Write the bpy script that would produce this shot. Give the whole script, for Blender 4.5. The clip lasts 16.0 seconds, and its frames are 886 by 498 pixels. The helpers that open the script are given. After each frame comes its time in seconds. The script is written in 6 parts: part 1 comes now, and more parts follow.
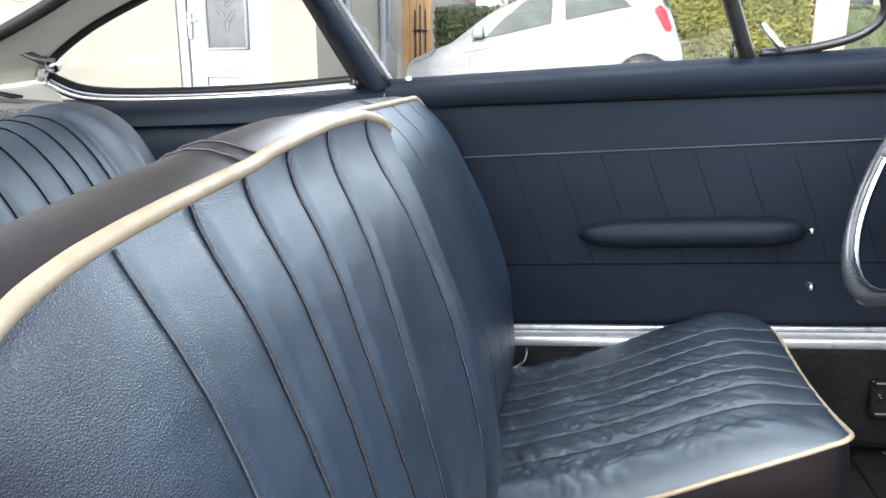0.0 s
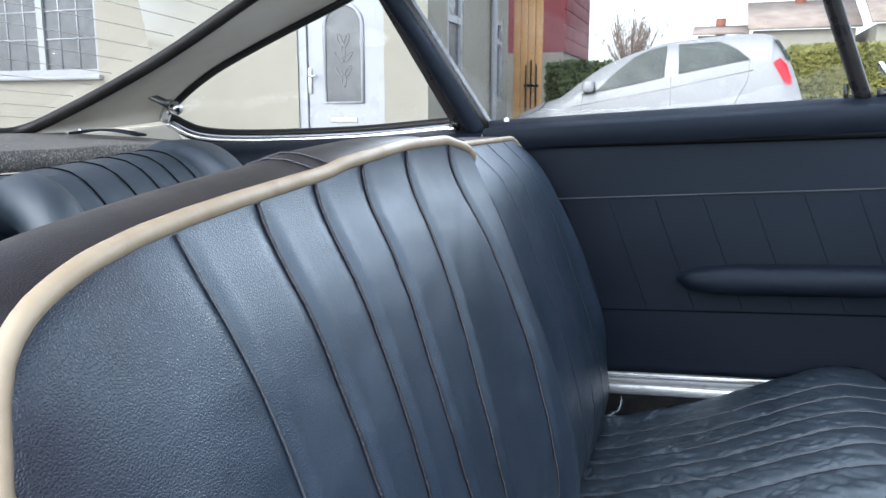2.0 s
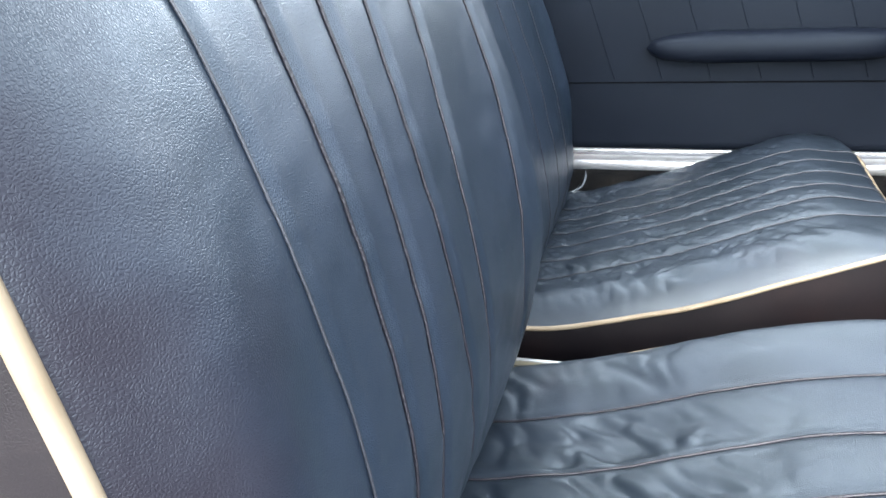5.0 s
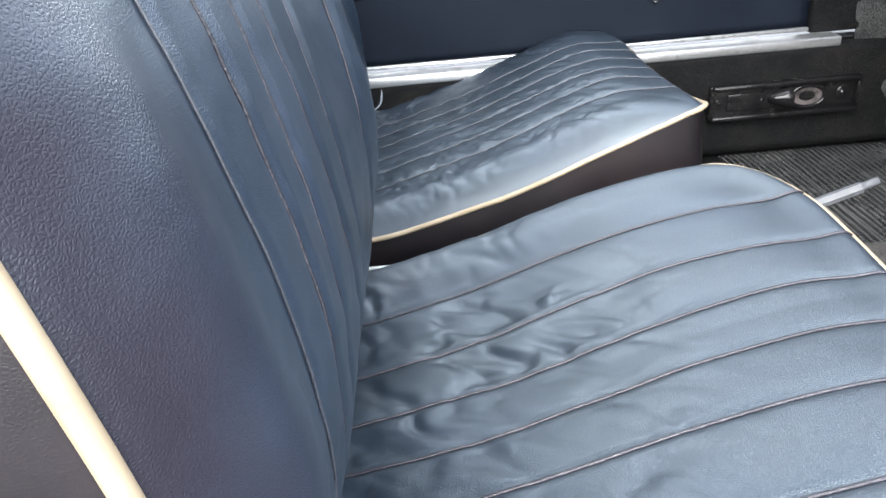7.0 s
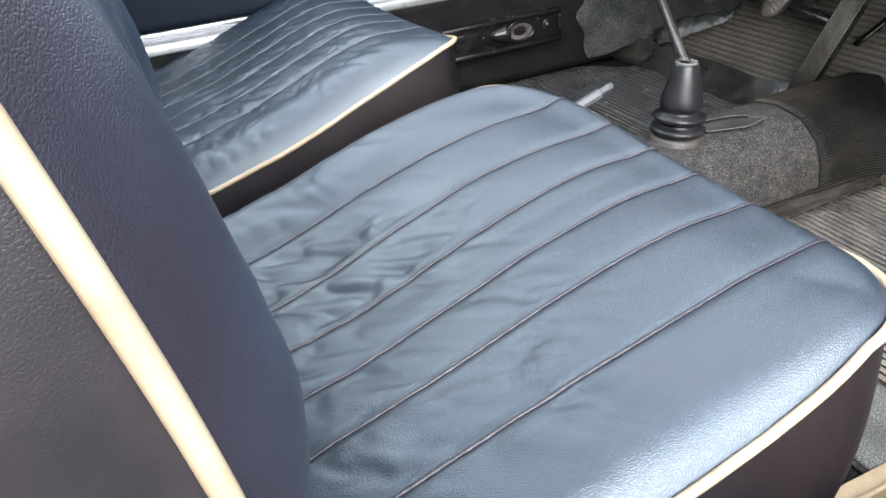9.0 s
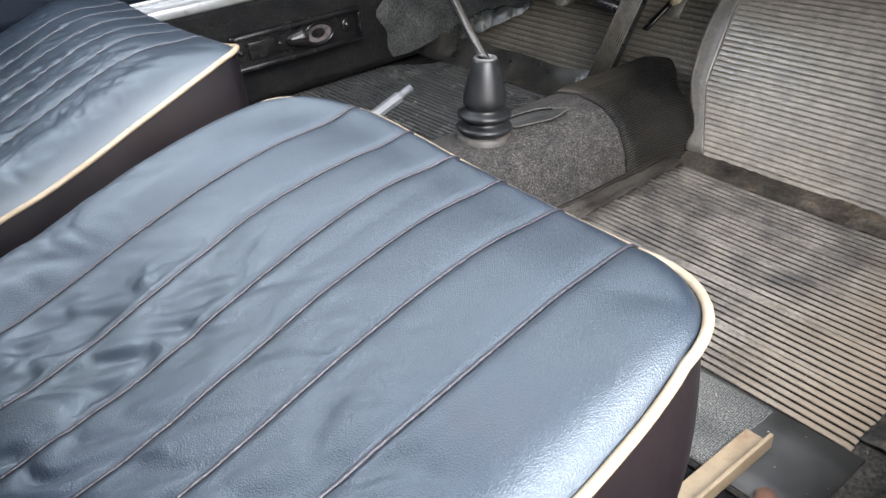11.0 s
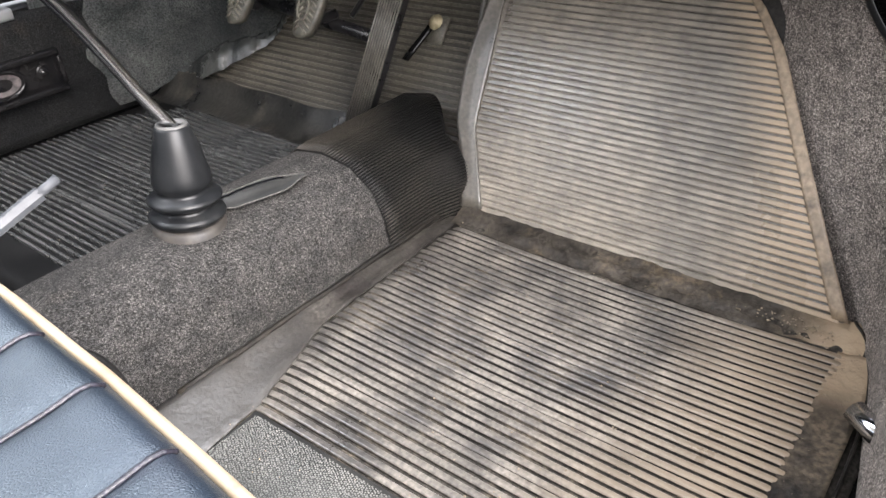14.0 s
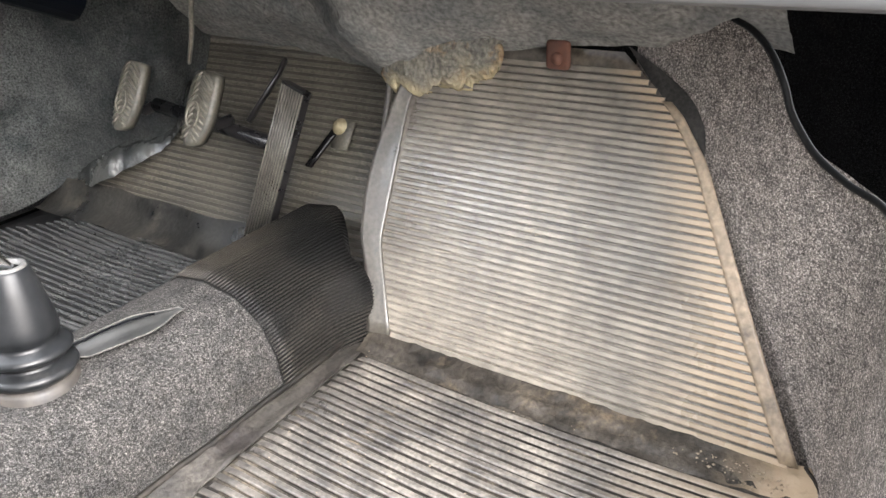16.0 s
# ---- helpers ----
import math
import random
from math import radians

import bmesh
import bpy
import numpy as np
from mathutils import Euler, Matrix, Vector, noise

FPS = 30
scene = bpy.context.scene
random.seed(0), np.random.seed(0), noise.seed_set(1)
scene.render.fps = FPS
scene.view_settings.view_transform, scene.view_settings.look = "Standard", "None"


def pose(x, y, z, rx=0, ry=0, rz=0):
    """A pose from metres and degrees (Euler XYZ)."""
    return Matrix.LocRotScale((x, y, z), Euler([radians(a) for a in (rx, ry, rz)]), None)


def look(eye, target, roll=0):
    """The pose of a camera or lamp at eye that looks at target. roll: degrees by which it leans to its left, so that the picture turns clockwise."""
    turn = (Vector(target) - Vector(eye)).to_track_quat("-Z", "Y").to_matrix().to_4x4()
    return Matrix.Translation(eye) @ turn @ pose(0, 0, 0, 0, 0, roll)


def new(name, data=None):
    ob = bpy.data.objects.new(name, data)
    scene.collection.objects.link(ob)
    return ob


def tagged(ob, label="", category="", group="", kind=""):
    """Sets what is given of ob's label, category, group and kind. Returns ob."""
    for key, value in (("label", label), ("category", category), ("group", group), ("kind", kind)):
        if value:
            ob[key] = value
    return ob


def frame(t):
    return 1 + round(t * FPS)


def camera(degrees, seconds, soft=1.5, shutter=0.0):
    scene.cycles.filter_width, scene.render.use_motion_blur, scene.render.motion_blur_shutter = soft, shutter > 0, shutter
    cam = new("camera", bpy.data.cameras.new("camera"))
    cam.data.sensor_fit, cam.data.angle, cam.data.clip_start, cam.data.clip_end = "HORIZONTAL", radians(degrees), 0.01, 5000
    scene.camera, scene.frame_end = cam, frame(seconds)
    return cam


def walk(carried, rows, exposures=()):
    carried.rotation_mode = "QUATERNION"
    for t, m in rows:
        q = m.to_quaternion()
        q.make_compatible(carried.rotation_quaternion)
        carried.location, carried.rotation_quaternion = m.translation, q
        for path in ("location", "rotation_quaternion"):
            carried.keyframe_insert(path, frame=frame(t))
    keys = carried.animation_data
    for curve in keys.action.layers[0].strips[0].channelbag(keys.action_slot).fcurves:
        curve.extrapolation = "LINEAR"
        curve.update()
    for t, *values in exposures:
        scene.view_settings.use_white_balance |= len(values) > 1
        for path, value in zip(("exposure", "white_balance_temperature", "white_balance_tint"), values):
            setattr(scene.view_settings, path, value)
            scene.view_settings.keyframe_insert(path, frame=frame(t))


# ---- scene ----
# World: z up, origin on the drive under the first eye. Car frame: x forward, y to the car's left, nose up on the slope.
cam = camera(59.8, 16.0)
METRES, EYE, TILT, LEAN, TURN = 0.87, 0.885, -14.0, 0.0, 11.0
ROWS = [
    (0.0, 0.0, 0.0, 0.0, -0.0, 0.0, 0.0),
    (0.5, 0.0269, -0.0004, 0.0039, 3.46, 2.46, -0.95),
    (1.0, 0.0259, 0.0047, -0.0017, 5.69, 3.89, -1.55),
    (1.5, 0.0297, 0.009, -0.0185, 7.06, 4.43, -1.84),
    (2.0, 0.0299, 0.006, -0.0298, 7.88, 3.85, -1.99),
    (2.5, 0.0305, 0.0095, -0.0411, 8.36, 2.09, -2.04),
    (3.0, 0.032, 0.0256, -0.0539, 8.67, -0.69, -2.06),
    (3.5, 0.0336, 0.031, -0.0644, 8.56, -3.64, -2.06),
    (4.0, 0.0382, 0.0309, -0.0808, 8.35, -6.31, -2.01),
    (6.5, -0.006, 0.0447, -0.1707, -6.68, -12.06, 2.88),
    (7.0, -0.0413, 0.0476, -0.1879, -12.34, -13.18, 4.39),
    (7.5, -0.0769, 0.0523, -0.1937, -18.31, -14.4, 5.9),
    (8.0, -0.1092, 0.0556, -0.2021, -24.21, -15.5, 7.4),
    (8.5, -0.139, 0.0594, -0.2193, -29.8, -16.57, 8.68),
    (9.0, -0.1477, 0.067, -0.2174, -34.75, -17.54, 9.74),
    (9.5, -0.1385, 0.0754, -0.223, -39.06, -18.38, 10.58),
    (12.0, 0.035, 0.1486, -0.2137, -52.49, -21.2, 12.71),
    (12.5, 0.0928, 0.1701, -0.2078, -54.62, -21.66, 13.07),
    (13.0, 0.1557, 0.1709, -0.2077, -56.97, -22.1, 13.43),
    (13.5, 0.2056, 0.1637, -0.2074, -59.58, -22.82, 13.84),
    (14.0, 0.2682, 0.1771, -0.2405, -61.89, -22.72, 13.95),
    (14.5, 0.3054, 0.2076, -0.2618, -63.82, -22.33, 14.07),
    (15.0, 0.3433, 0.2033, -0.2453, -65.19, -21.31, 14.17),
    (15.5, 0.376, 0.1963, -0.2379, -66.05, -19.84, 14.17),
    (16.0, 0.4071, 0.186, -0.2305, -66.57, -18.33, 14.24),
]
EXPOSURES = [(0.0, 0.82, 6300, 10), (0.6, 0.62, 6150, 10), (1.2, 0.38, 6000, 10), (2.5, 0.22, 5900, 10), (4.0, 1.02, 6250, 10), (6.5, 1.28, 6450, 11), (9.5, 1.05, 6450, 11), (12.0, 1.03, 6500, 14), (13.0, 1.12, 6600, 15), (14.5, 1.52, 6700, 14), (16.0, 1.98, 6700, 13)]
walk(cam, [(t, pose(0, 0, EYE, TILT, LEAN, TURN) @ pose(METRES * x, METRES * y, METRES * z, 90 + pitch, roll, yaw)) for t, x, y, z, yaw, pitch, roll in ROWS], EXPOSURES)
CAR = pose(0, 0, 0, 0, -3.5, 0)

# ---- light ----
world = bpy.data.worlds.new("sky")
scene.world = world
world.use_nodes = True
wn = world.node_tree
sky = wn.nodes.new("ShaderNodeTexSky")
sky.sky_type, sky.sun_disc = "NISHITA", False
sky.sun_elevation, sky.sun_rotation = radians(38), radians(200)
sky.air_density, sky.dust_density = 1.0, 3.0
haze = wn.nodes.new("ShaderNodeHueSaturation")  # thin white cloud over the sky
haze.inputs["Saturation"].default_value, haze.inputs["Value"].default_value = 0.3, 1.25
wn.links.new(sky.outputs[0], haze.inputs["Color"])
wn.links.new(haze.outputs[0], wn.nodes["Background"].inputs[0])
wn.nodes["Background"].inputs[1].default_value = 0.33
sun_data = bpy.data.lights.new("sun", "SUN")
sun_data.energy, sun_data.angle, sun_data.color = 0.5, radians(25), (1.0, 0.96, 0.9)
sun = new("sun", sun_data)
sun.matrix_world = look((-3, -8, 7), (0, 0, 0))


def opening_light(name, eye, target, w, h, watts):
    """The sky's light in an opening of the car."""
    la = bpy.data.lights.new(name, "AREA")
    la.shape, la.size, la.size_y, la.energy, la.color = "RECTANGLE", w, h, watts, (0.86, 0.93, 1.0)
    ob = new(name, la)
    ob.matrix_world = CAR @ look(eye, target)
    return ob


opening_light("door_opening_light", (0.40, -0.36, 1.00), (0.64, 0.80, 0.20), 1.15, 0.66, 14.6)
opening_light("windscreen_light", (0.62, 0.82, 1.20), (0.30, 0.76, 0.30), 1.10, 0.50, 5.9)
opening_light("driver_window_light", (0.0, 1.385, 1.17), (0.15, 0.50, 0.35), 0.75, 0.24, 6.8)


# ---- materials ----
def mat(name, col, rough=0.5, metal=0.0, col2=None, vscale=6.0, fine=0.0, fscale=300.0, bump=0.0, bscale=400.0, bdist=0.001, spec=0.5, rvar=0.08, cells=False, world_space=False, stain=None, stint=None, sscale=4.0, sedge=0.55, contrast=(0.35, 0.65), speck=0.0, kscale=420.0):
    m = bpy.data.materials.new(name)
    m.use_nodes = True
    nt = m.node_tree
    p = nt.nodes["Principled BSDF"]
    p.inputs["Roughness"].default_value, p.inputs["Metallic"].default_value = rough, metal
    p.inputs["Specular IOR Level"].default_value = spec
    if stint:
        p.inputs["Specular Tint"].default_value = (*stint, 1)
    if world_space:
        co = nt.nodes.new("ShaderNodeNewGeometry").outputs["Position"]
    else:
        co = nt.nodes.new("ShaderNodeTexCoord").outputs["Object"]
    col2 = col2 or tuple(c * 0.7 for c in col)
    n1 = nt.nodes.new("ShaderNodeTexNoise")
    n1.inputs["Scale"].default_value, n1.inputs["Detail"].default_value, n1.inputs["Roughness"].default_value = vscale, 6, 0.6
    nt.links.new(co, n1.inputs["Vector"])
    ramp = nt.nodes.new("ShaderNodeValToRGB")
    ramp.color_ramp.elements[0].position, ramp.color_ramp.elements[1].position = contrast
    ramp.color_ramp.elements[0].color, ramp.color_ramp.elements[1].color = (*col, 1), (*col2, 1)
    nt.links.new(n1.outputs["Fac"], ramp.inputs["Fac"])
    out = ramp.outputs["Color"]
    if stain:
        n3 = nt.nodes.new("ShaderNodeTexNoise")
        n3.inputs["Scale"].default_value, n3.inputs["Detail"].default_value, n3.inputs["Roughness"].default_value = sscale, 8, 0.65
        off = nt.nodes.new("ShaderNodeVectorMath")
        off.operation = "ADD"
        off.inputs[1].default_value = (3.7, 1.9, 5.3)
        nt.links.new(co, off.inputs[0])
        nt.links.new(off.outputs[0], n3.inputs["Vector"])
        r3 = nt.nodes.new("ShaderNodeMapRange")
        r3.inputs[1].default_value, r3.inputs[2].default_value = sedge - 0.07, sedge + 0.10
        nt.links.new(n3.outputs["Fac"], r3.inputs[0])
        mix = nt.nodes.new("ShaderNodeMix")
        mix.data_type = "RGBA"
        nt.links.new(r3.outputs[0], mix.inputs[0])
        nt.links.new(out, mix.inputs[6])
        mix.inputs[7].default_value = (*stain, 1)
        out = mix.outputs[2]
    n2 = nt.nodes.new("ShaderNodeTexNoise")
    n2.inputs["Scale"].default_value, n2.inputs["Detail"].default_value = fscale, 3
    nt.links.new(co, n2.inputs["Vector"])
    if fine:
        mr = nt.nodes.new("ShaderNodeMapRange")
        mr.inputs[1].default_value, mr.inputs[2].default_value = 0.3, 0.7
        mr.inputs[3].default_value, mr.inputs[4].default_value = 1 - fine, 1 + fine
        nt.links.new(n2.outputs["Fac"], mr.inputs[0])
        mx = nt.nodes.new("ShaderNodeVectorMath")
        mx.operation = "SCALE"
        nt.links.new(out, mx.inputs[0])
        nt.links.new(mr.outputs[0], mx.inputs["Scale"])
        out = mx.outputs[0]
    if speck:
        vk = nt.nodes.new("ShaderNodeTexVoronoi")
        vk.inputs["Scale"].default_value = kscale
        nt.links.new(co, vk.inputs["Vector"])
        sp = nt.nodes.new("ShaderNodeSeparateColor")
        nt.links.new(vk.outputs["Color"], sp.inputs[0])
        pk = nt.nodes.new("ShaderNodeMath")
        pk.operation = "POWER"
        pk.inputs[1].default_value = 3.0
        nt.links.new(sp.outputs[0], pk.inputs[0])
        mk = nt.nodes.new("ShaderNodeMapRange")
        mk.inputs[3].default_value, mk.inputs[4].default_value = 1 - 0.75 * speck, 1 + 2.4 * speck
        nt.links.new(pk.outputs[0], mk.inputs[0])
        xk = nt.nodes.new("ShaderNodeVectorMath")
        xk.operation = "SCALE"
        nt.links.new(out, xk.inputs[0])
        nt.links.new(mk.outputs[0], xk.inputs["Scale"])
        out = xk.outputs[0]
    nt.links.new(out, p.inputs["Base Color"])
    if rvar:
        rr = nt.nodes.new("ShaderNodeMapRange")
        rr.inputs[1].default_value, rr.inputs[2].default_value = 0.3, 0.7
        rr.inputs[3].default_value, rr.inputs[4].default_value = max(rough - rvar, 0.02), min(rough + rvar, 1)
        nt.links.new(n1.outputs["Fac"], rr.inputs[0])
        nt.links.new(rr.outputs[0], p.inputs["Roughness"])
    if bump:
        if cells:
            b = nt.nodes.new("ShaderNodeTexVoronoi")
            b.inputs["Scale"].default_value = bscale
            warp = nt.nodes.new("ShaderNodeTexNoise")
            warp.inputs["Scale"].default_value, warp.inputs["Detail"].default_value = bscale * 0.3, 2
            nt.links.new(co, warp.inputs["Vector"])
            wsc = nt.nodes.new("ShaderNodeVectorMath")
            wsc.operation = "MULTIPLY_ADD"
            wsc.inputs[1].default_value = (0.7 / bscale,) * 3
            nt.links.new(warp.outputs["Color"], wsc.inputs[0])
            nt.links.new(co, wsc.inputs[2])
            nt.links.new(wsc.outputs[0], b.inputs["Vector"])
            cl = nt.nodes.new("ShaderNodeMapRange")
            b.feature = "DISTANCE_TO_EDGE"
            cl.interpolation_type = "SMOOTHSTEP"
            cl.inputs[1].default_value, cl.inputs[2].default_value = 0.0, 0.30
            nt.links.new(b.outputs["Distance"], cl.inputs[0])
            ad = nt.nodes.new("ShaderNodeMath")
            ad.operation = "MULTIPLY_ADD"
            ad.inputs[1].default_value = 0.5
            nt.links.new(warp.outputs["Fac"], ad.inputs[0])
            nt.links.new(cl.outputs[0], ad.inputs[2])
            h = ad.outputs[0]
        else:
            b = nt.nodes.new("ShaderNodeTexNoise")
            b.inputs["Scale"].default_value, b.inputs["Detail"].default_value = bscale, 4
            nt.links.new(co, b.inputs["Vector"])
            h = b.outputs["Fac"]
        bp = nt.nodes.new("ShaderNodeBump")
        bp.inputs["Strength"].default_value, bp.inputs["Distance"].default_value = bump, bdist
        nt.links.new(h, bp.inputs["Height"])
        nt.links.new(bp.outputs[0], p.inputs["Normal"])
    return m


def glass(name, tint=(0.97, 0.98, 0.98), rough=0.0):
    m = bpy.data.materials.new(name)
    m.use_nodes = True
    nt = m.node_tree
    nt.nodes.remove(nt.nodes["Principled BSDF"])
    tr, gl, mx, lw = [nt.nodes.new("ShaderNode" + k) for k in ("BsdfTransparent", "BsdfGlossy", "MixShader", "LayerWeight")]
    tr.inputs[0].default_value, gl.inputs["Roughness"].default_value = (*tint, 1), rough
    pw, mr = nt.nodes.new("ShaderNodeMath"), nt.nodes.new("ShaderNodeMapRange")
    pw.operation = "POWER"
    pw.inputs[1].default_value = 4.0
    mr.inputs[3].default_value, mr.inputs[4].default_value = 0.008, 0.35
    nt.links.new(lw.outputs["Facing"], pw.inputs[0])
    nt.links.new(pw.outputs[0], mr.inputs[0])
    nt.links.new(mr.outputs[0], mx.inputs[0])
    nt.links.new(tr.outputs[0], mx.inputs[1])
    nt.links.new(gl.outputs[0], mx.inputs[2])
    nt.links.new(mx.outputs[0], nt.nodes["Material Output"].inputs[0])
    return m


LEATHER = mat("navy_leather", (0.0040, 0.0080, 0.0134), 0.45, col2=(0.0072, 0.0122, 0.0215), vscale=7, bump=0.60, bscale=580, bdist=0.00024, cells=True, spec=0.92, stint=(0.82, 0.93, 1.0), stain=(0.012, 0.0105, 0.0165), sscale=4, sedge=0.66, rvar=0.05)
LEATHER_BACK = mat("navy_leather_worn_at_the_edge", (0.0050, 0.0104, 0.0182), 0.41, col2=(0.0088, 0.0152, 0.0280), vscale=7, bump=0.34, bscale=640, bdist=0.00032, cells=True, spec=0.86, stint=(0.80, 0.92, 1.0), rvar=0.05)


def worn_or_lit_edge(m, axis, lo, hi, col, spec, world_space=False):
    """Another colour and gloss towards one side, ragged at its border: wear, dust and painted light."""
    nt = m.node_tree
    p = nt.nodes["Principled BSDF"]
    co, sep, nz, add, mr, mix, ms = [nt.nodes.new("ShaderNode" + k) for k in ("TexCoord", "SeparateXYZ", "TexNoise", "Math", "MapRange", "Mix", "MapRange")]
    at = nt.nodes.new("ShaderNodeNewGeometry").outputs["Position"] if world_space else co.outputs["Object"]
    nt.links.new(at, sep.inputs[0])
    nz.inputs["Scale"].default_value, nz.inputs["Detail"].default_value = 9, 5
    nt.links.new(at, nz.inputs["Vector"])
    add.operation = "MULTIPLY_ADD"
    add.inputs[1].default_value = 0.16
    nt.links.new(nz.outputs["Fac"], add.inputs[0])
    nt.links.new(sep.outputs[axis], add.inputs[2])
    mr.interpolation_type = "SMOOTHSTEP"
    mr.inputs[1].default_value, mr.inputs[2].default_value = hi + 0.08, lo + 0.08
    nt.links.new(add.outputs[0], mr.inputs[0])
    mix.data_type = "RGBA"
    old = p.inputs["Base Color"].links[0].from_socket
    nt.links.new(mr.outputs[0], mix.inputs[0])
    nt.links.new(old, mix.inputs[6])
    mix.inputs[7].default_value = (*col, 1)
    nt.links.new(mix.outputs[2], p.inputs["Base Color"])
    ms.inputs[3].default_value, ms.inputs[4].default_value = p.inputs["Specular IOR Level"].default_value, spec
    nt.links.new(mr.outputs[0], ms.inputs[0])
    nt.links.new(ms.outputs[0], p.inputs["Specular IOR Level"])


worn_or_lit_edge(LEATHER_BACK, 1, -0.335, -0.215, (0.0105, 0.0088, 0.0135), 0.30)
LEATHER_BROWN = mat("black_brown_leather", (0.0034, 0.0028, 0.0040), 0.42, col2=(0.0060, 0.0046, 0.0058), vscale=9, bump=0.20, bscale=520, bdist=0.0004, cells=True, spec=0.34, stain=(0.011, 0.0068, 0.0072), sscale=4, sedge=0.58)
LEATHER_TOP = mat("purple_black_leather", (0.0052, 0.0044, 0.0060), 0.40, col2=(0.0100, 0.0080, 0.0100), vscale=13, bump=0.24, bscale=640, bdist=0.0003, cells=True, spec=0.42, stain=(0.013, 0.0098, 0.0110), sscale=16, sedge=0.60)
VINYL = mat("black_vinyl", (0.0028, 0.0040, 0.0080), 0.50, col2=(0.0044, 0.0061, 0.0112), vscale=7, bump=0.3, bscale=700, bdist=0.0004, cells=True, spec=0.16, stint=(0.72, 0.88, 1.0))
PIPING = mat("cream_piping", (0.255, 0.208, 0.145), 0.5, col2=(0.205, 0.158, 0.102), vscale=25, bump=0.2, bscale=300, bdist=0.0006, stain=(0.17, 0.12, 0.075), sscale=30, sedge=0.62)
THREAD = mat("dark_seam_cord", (0.013, 0.012, 0.018), 0.42, fine=0.6, fscale=600, bump=0.8, bscale=380, bdist=0.0012)
THREAD_PALE = mat("worn_seam_cord", (0.030, 0.033, 0.042), 0.45, fine=0.5, fscale=900)
RUBBER = mat("dusty_black_rubber", (0.006, 0.0057, 0.0052), 0.6, col2=(0.018, 0.0152, 0.012), vscale=8, fine=0.45, fscale=180, bump=0.4, bscale=220, spec=0.2, world_space=True, stain=(0.030, 0.023, 0.016), sscale=7, sedge=0.62)
RIB_DUST = mat("dust_worn_rib_rubber", (0.044, 0.041, 0.038), 0.34, col2=(0.142, 0.127, 0.108), vscale=16, fine=0.42, fscale=240, bump=0.4, bscale=160, world_space=True, stain=(0.024, 0.023, 0.022), sscale=9, sedge=0.57, contrast=(0.36, 0.66), spec=0.55)
# tan dust on the door side, paler to put warm light into the colour
worn_or_lit_edge(RIB_DUST, 1, 0.18, 0.40, (0.265, 0.210, 0.150), 0.4, world_space=True)
# patchy dust over a dark tone that paints the shade between ribs
GROOVE_SHADE_DUST = mat("shaded_dusty_groove_rubber", (0.010, 0.0091, 0.0082), 0.7, col2=(0.036, 0.032, 0.027), vscale=12, fine=0.6, fscale=260, bump=0.6, bscale=260, spec=0.15, world_space=True, stain=(0.100, 0.084, 0.064), sscale=16, sedge=0.60)
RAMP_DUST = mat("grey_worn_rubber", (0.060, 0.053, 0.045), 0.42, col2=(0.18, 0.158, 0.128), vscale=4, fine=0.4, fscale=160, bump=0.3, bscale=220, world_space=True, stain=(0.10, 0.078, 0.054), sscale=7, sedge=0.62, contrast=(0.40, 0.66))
RAMP_RIB = mat("beige_worn_rib_rubber", (0.108, 0.098, 0.083), 0.32, col2=(0.188, 0.165, 0.133), vscale=5, fine=0.28, fscale=60, bump=0.25, bscale=120, world_space=True, stain=(0.080, 0.071, 0.060), sscale=7, sedge=0.60, spec=0.6)
# toeboard ribs: dust plus the bright door-side corner, both in the colour
worn_or_lit_edge(RAMP_RIB, 1, 0.21, 0.40, (0.345, 0.268, 0.187), 0.4, world_space=True)
worn_or_lit_edge(RIB_DUST, 1, -0.10, 0.26, (0.19, 0.145, 0.100), 0.5)
worn_or_lit_edge(RAMP_RIB, 1, -0.08, 0.20, (0.34, 0.255, 0.170), 0.5)
RUBBER_DARK = mat("black_rubber", (0.005, 0.005, 0.0052), 0.42, col2=(0.012, 0.0115, 0.011), vscale=12, fine=0.3, fscale=250, bump=0.3, bscale=200, spec=0.25, stain=(0.024, 0.021, 0.018), sscale=16, sedge=0.66)
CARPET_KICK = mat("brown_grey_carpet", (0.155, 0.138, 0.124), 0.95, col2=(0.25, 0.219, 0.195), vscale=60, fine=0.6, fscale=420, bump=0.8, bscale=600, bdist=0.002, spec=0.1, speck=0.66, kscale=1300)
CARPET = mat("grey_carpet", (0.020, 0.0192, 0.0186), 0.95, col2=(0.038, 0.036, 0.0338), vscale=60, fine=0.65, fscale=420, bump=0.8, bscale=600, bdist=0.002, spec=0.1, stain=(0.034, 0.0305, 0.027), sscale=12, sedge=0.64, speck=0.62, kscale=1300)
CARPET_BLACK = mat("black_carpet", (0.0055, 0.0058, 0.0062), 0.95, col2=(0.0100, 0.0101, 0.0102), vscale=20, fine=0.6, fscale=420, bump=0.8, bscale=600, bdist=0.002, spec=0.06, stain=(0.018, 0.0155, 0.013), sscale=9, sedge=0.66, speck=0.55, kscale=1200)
CHROME = mat("chrome", (0.75, 0.76, 0.78), 0.14, 1.0, col2=(0.62, 0.63, 0.65), vscale=30, rvar=0.06)
ALU = mat("dull_aluminium", (0.62, 0.63, 0.64), 0.38, 0.9, col2=(0.5, 0.51, 0.52), vscale=20, stain=(0.3, 0.29, 0.28), sscale=40, sedge=0.62)
BLACK_METAL = mat("black_painted_metal", (0.007, 0.007, 0.008), 0.3, col2=(0.014, 0.013, 0.013), vscale=25, bump=0.15, bscale=80, spec=0.4)
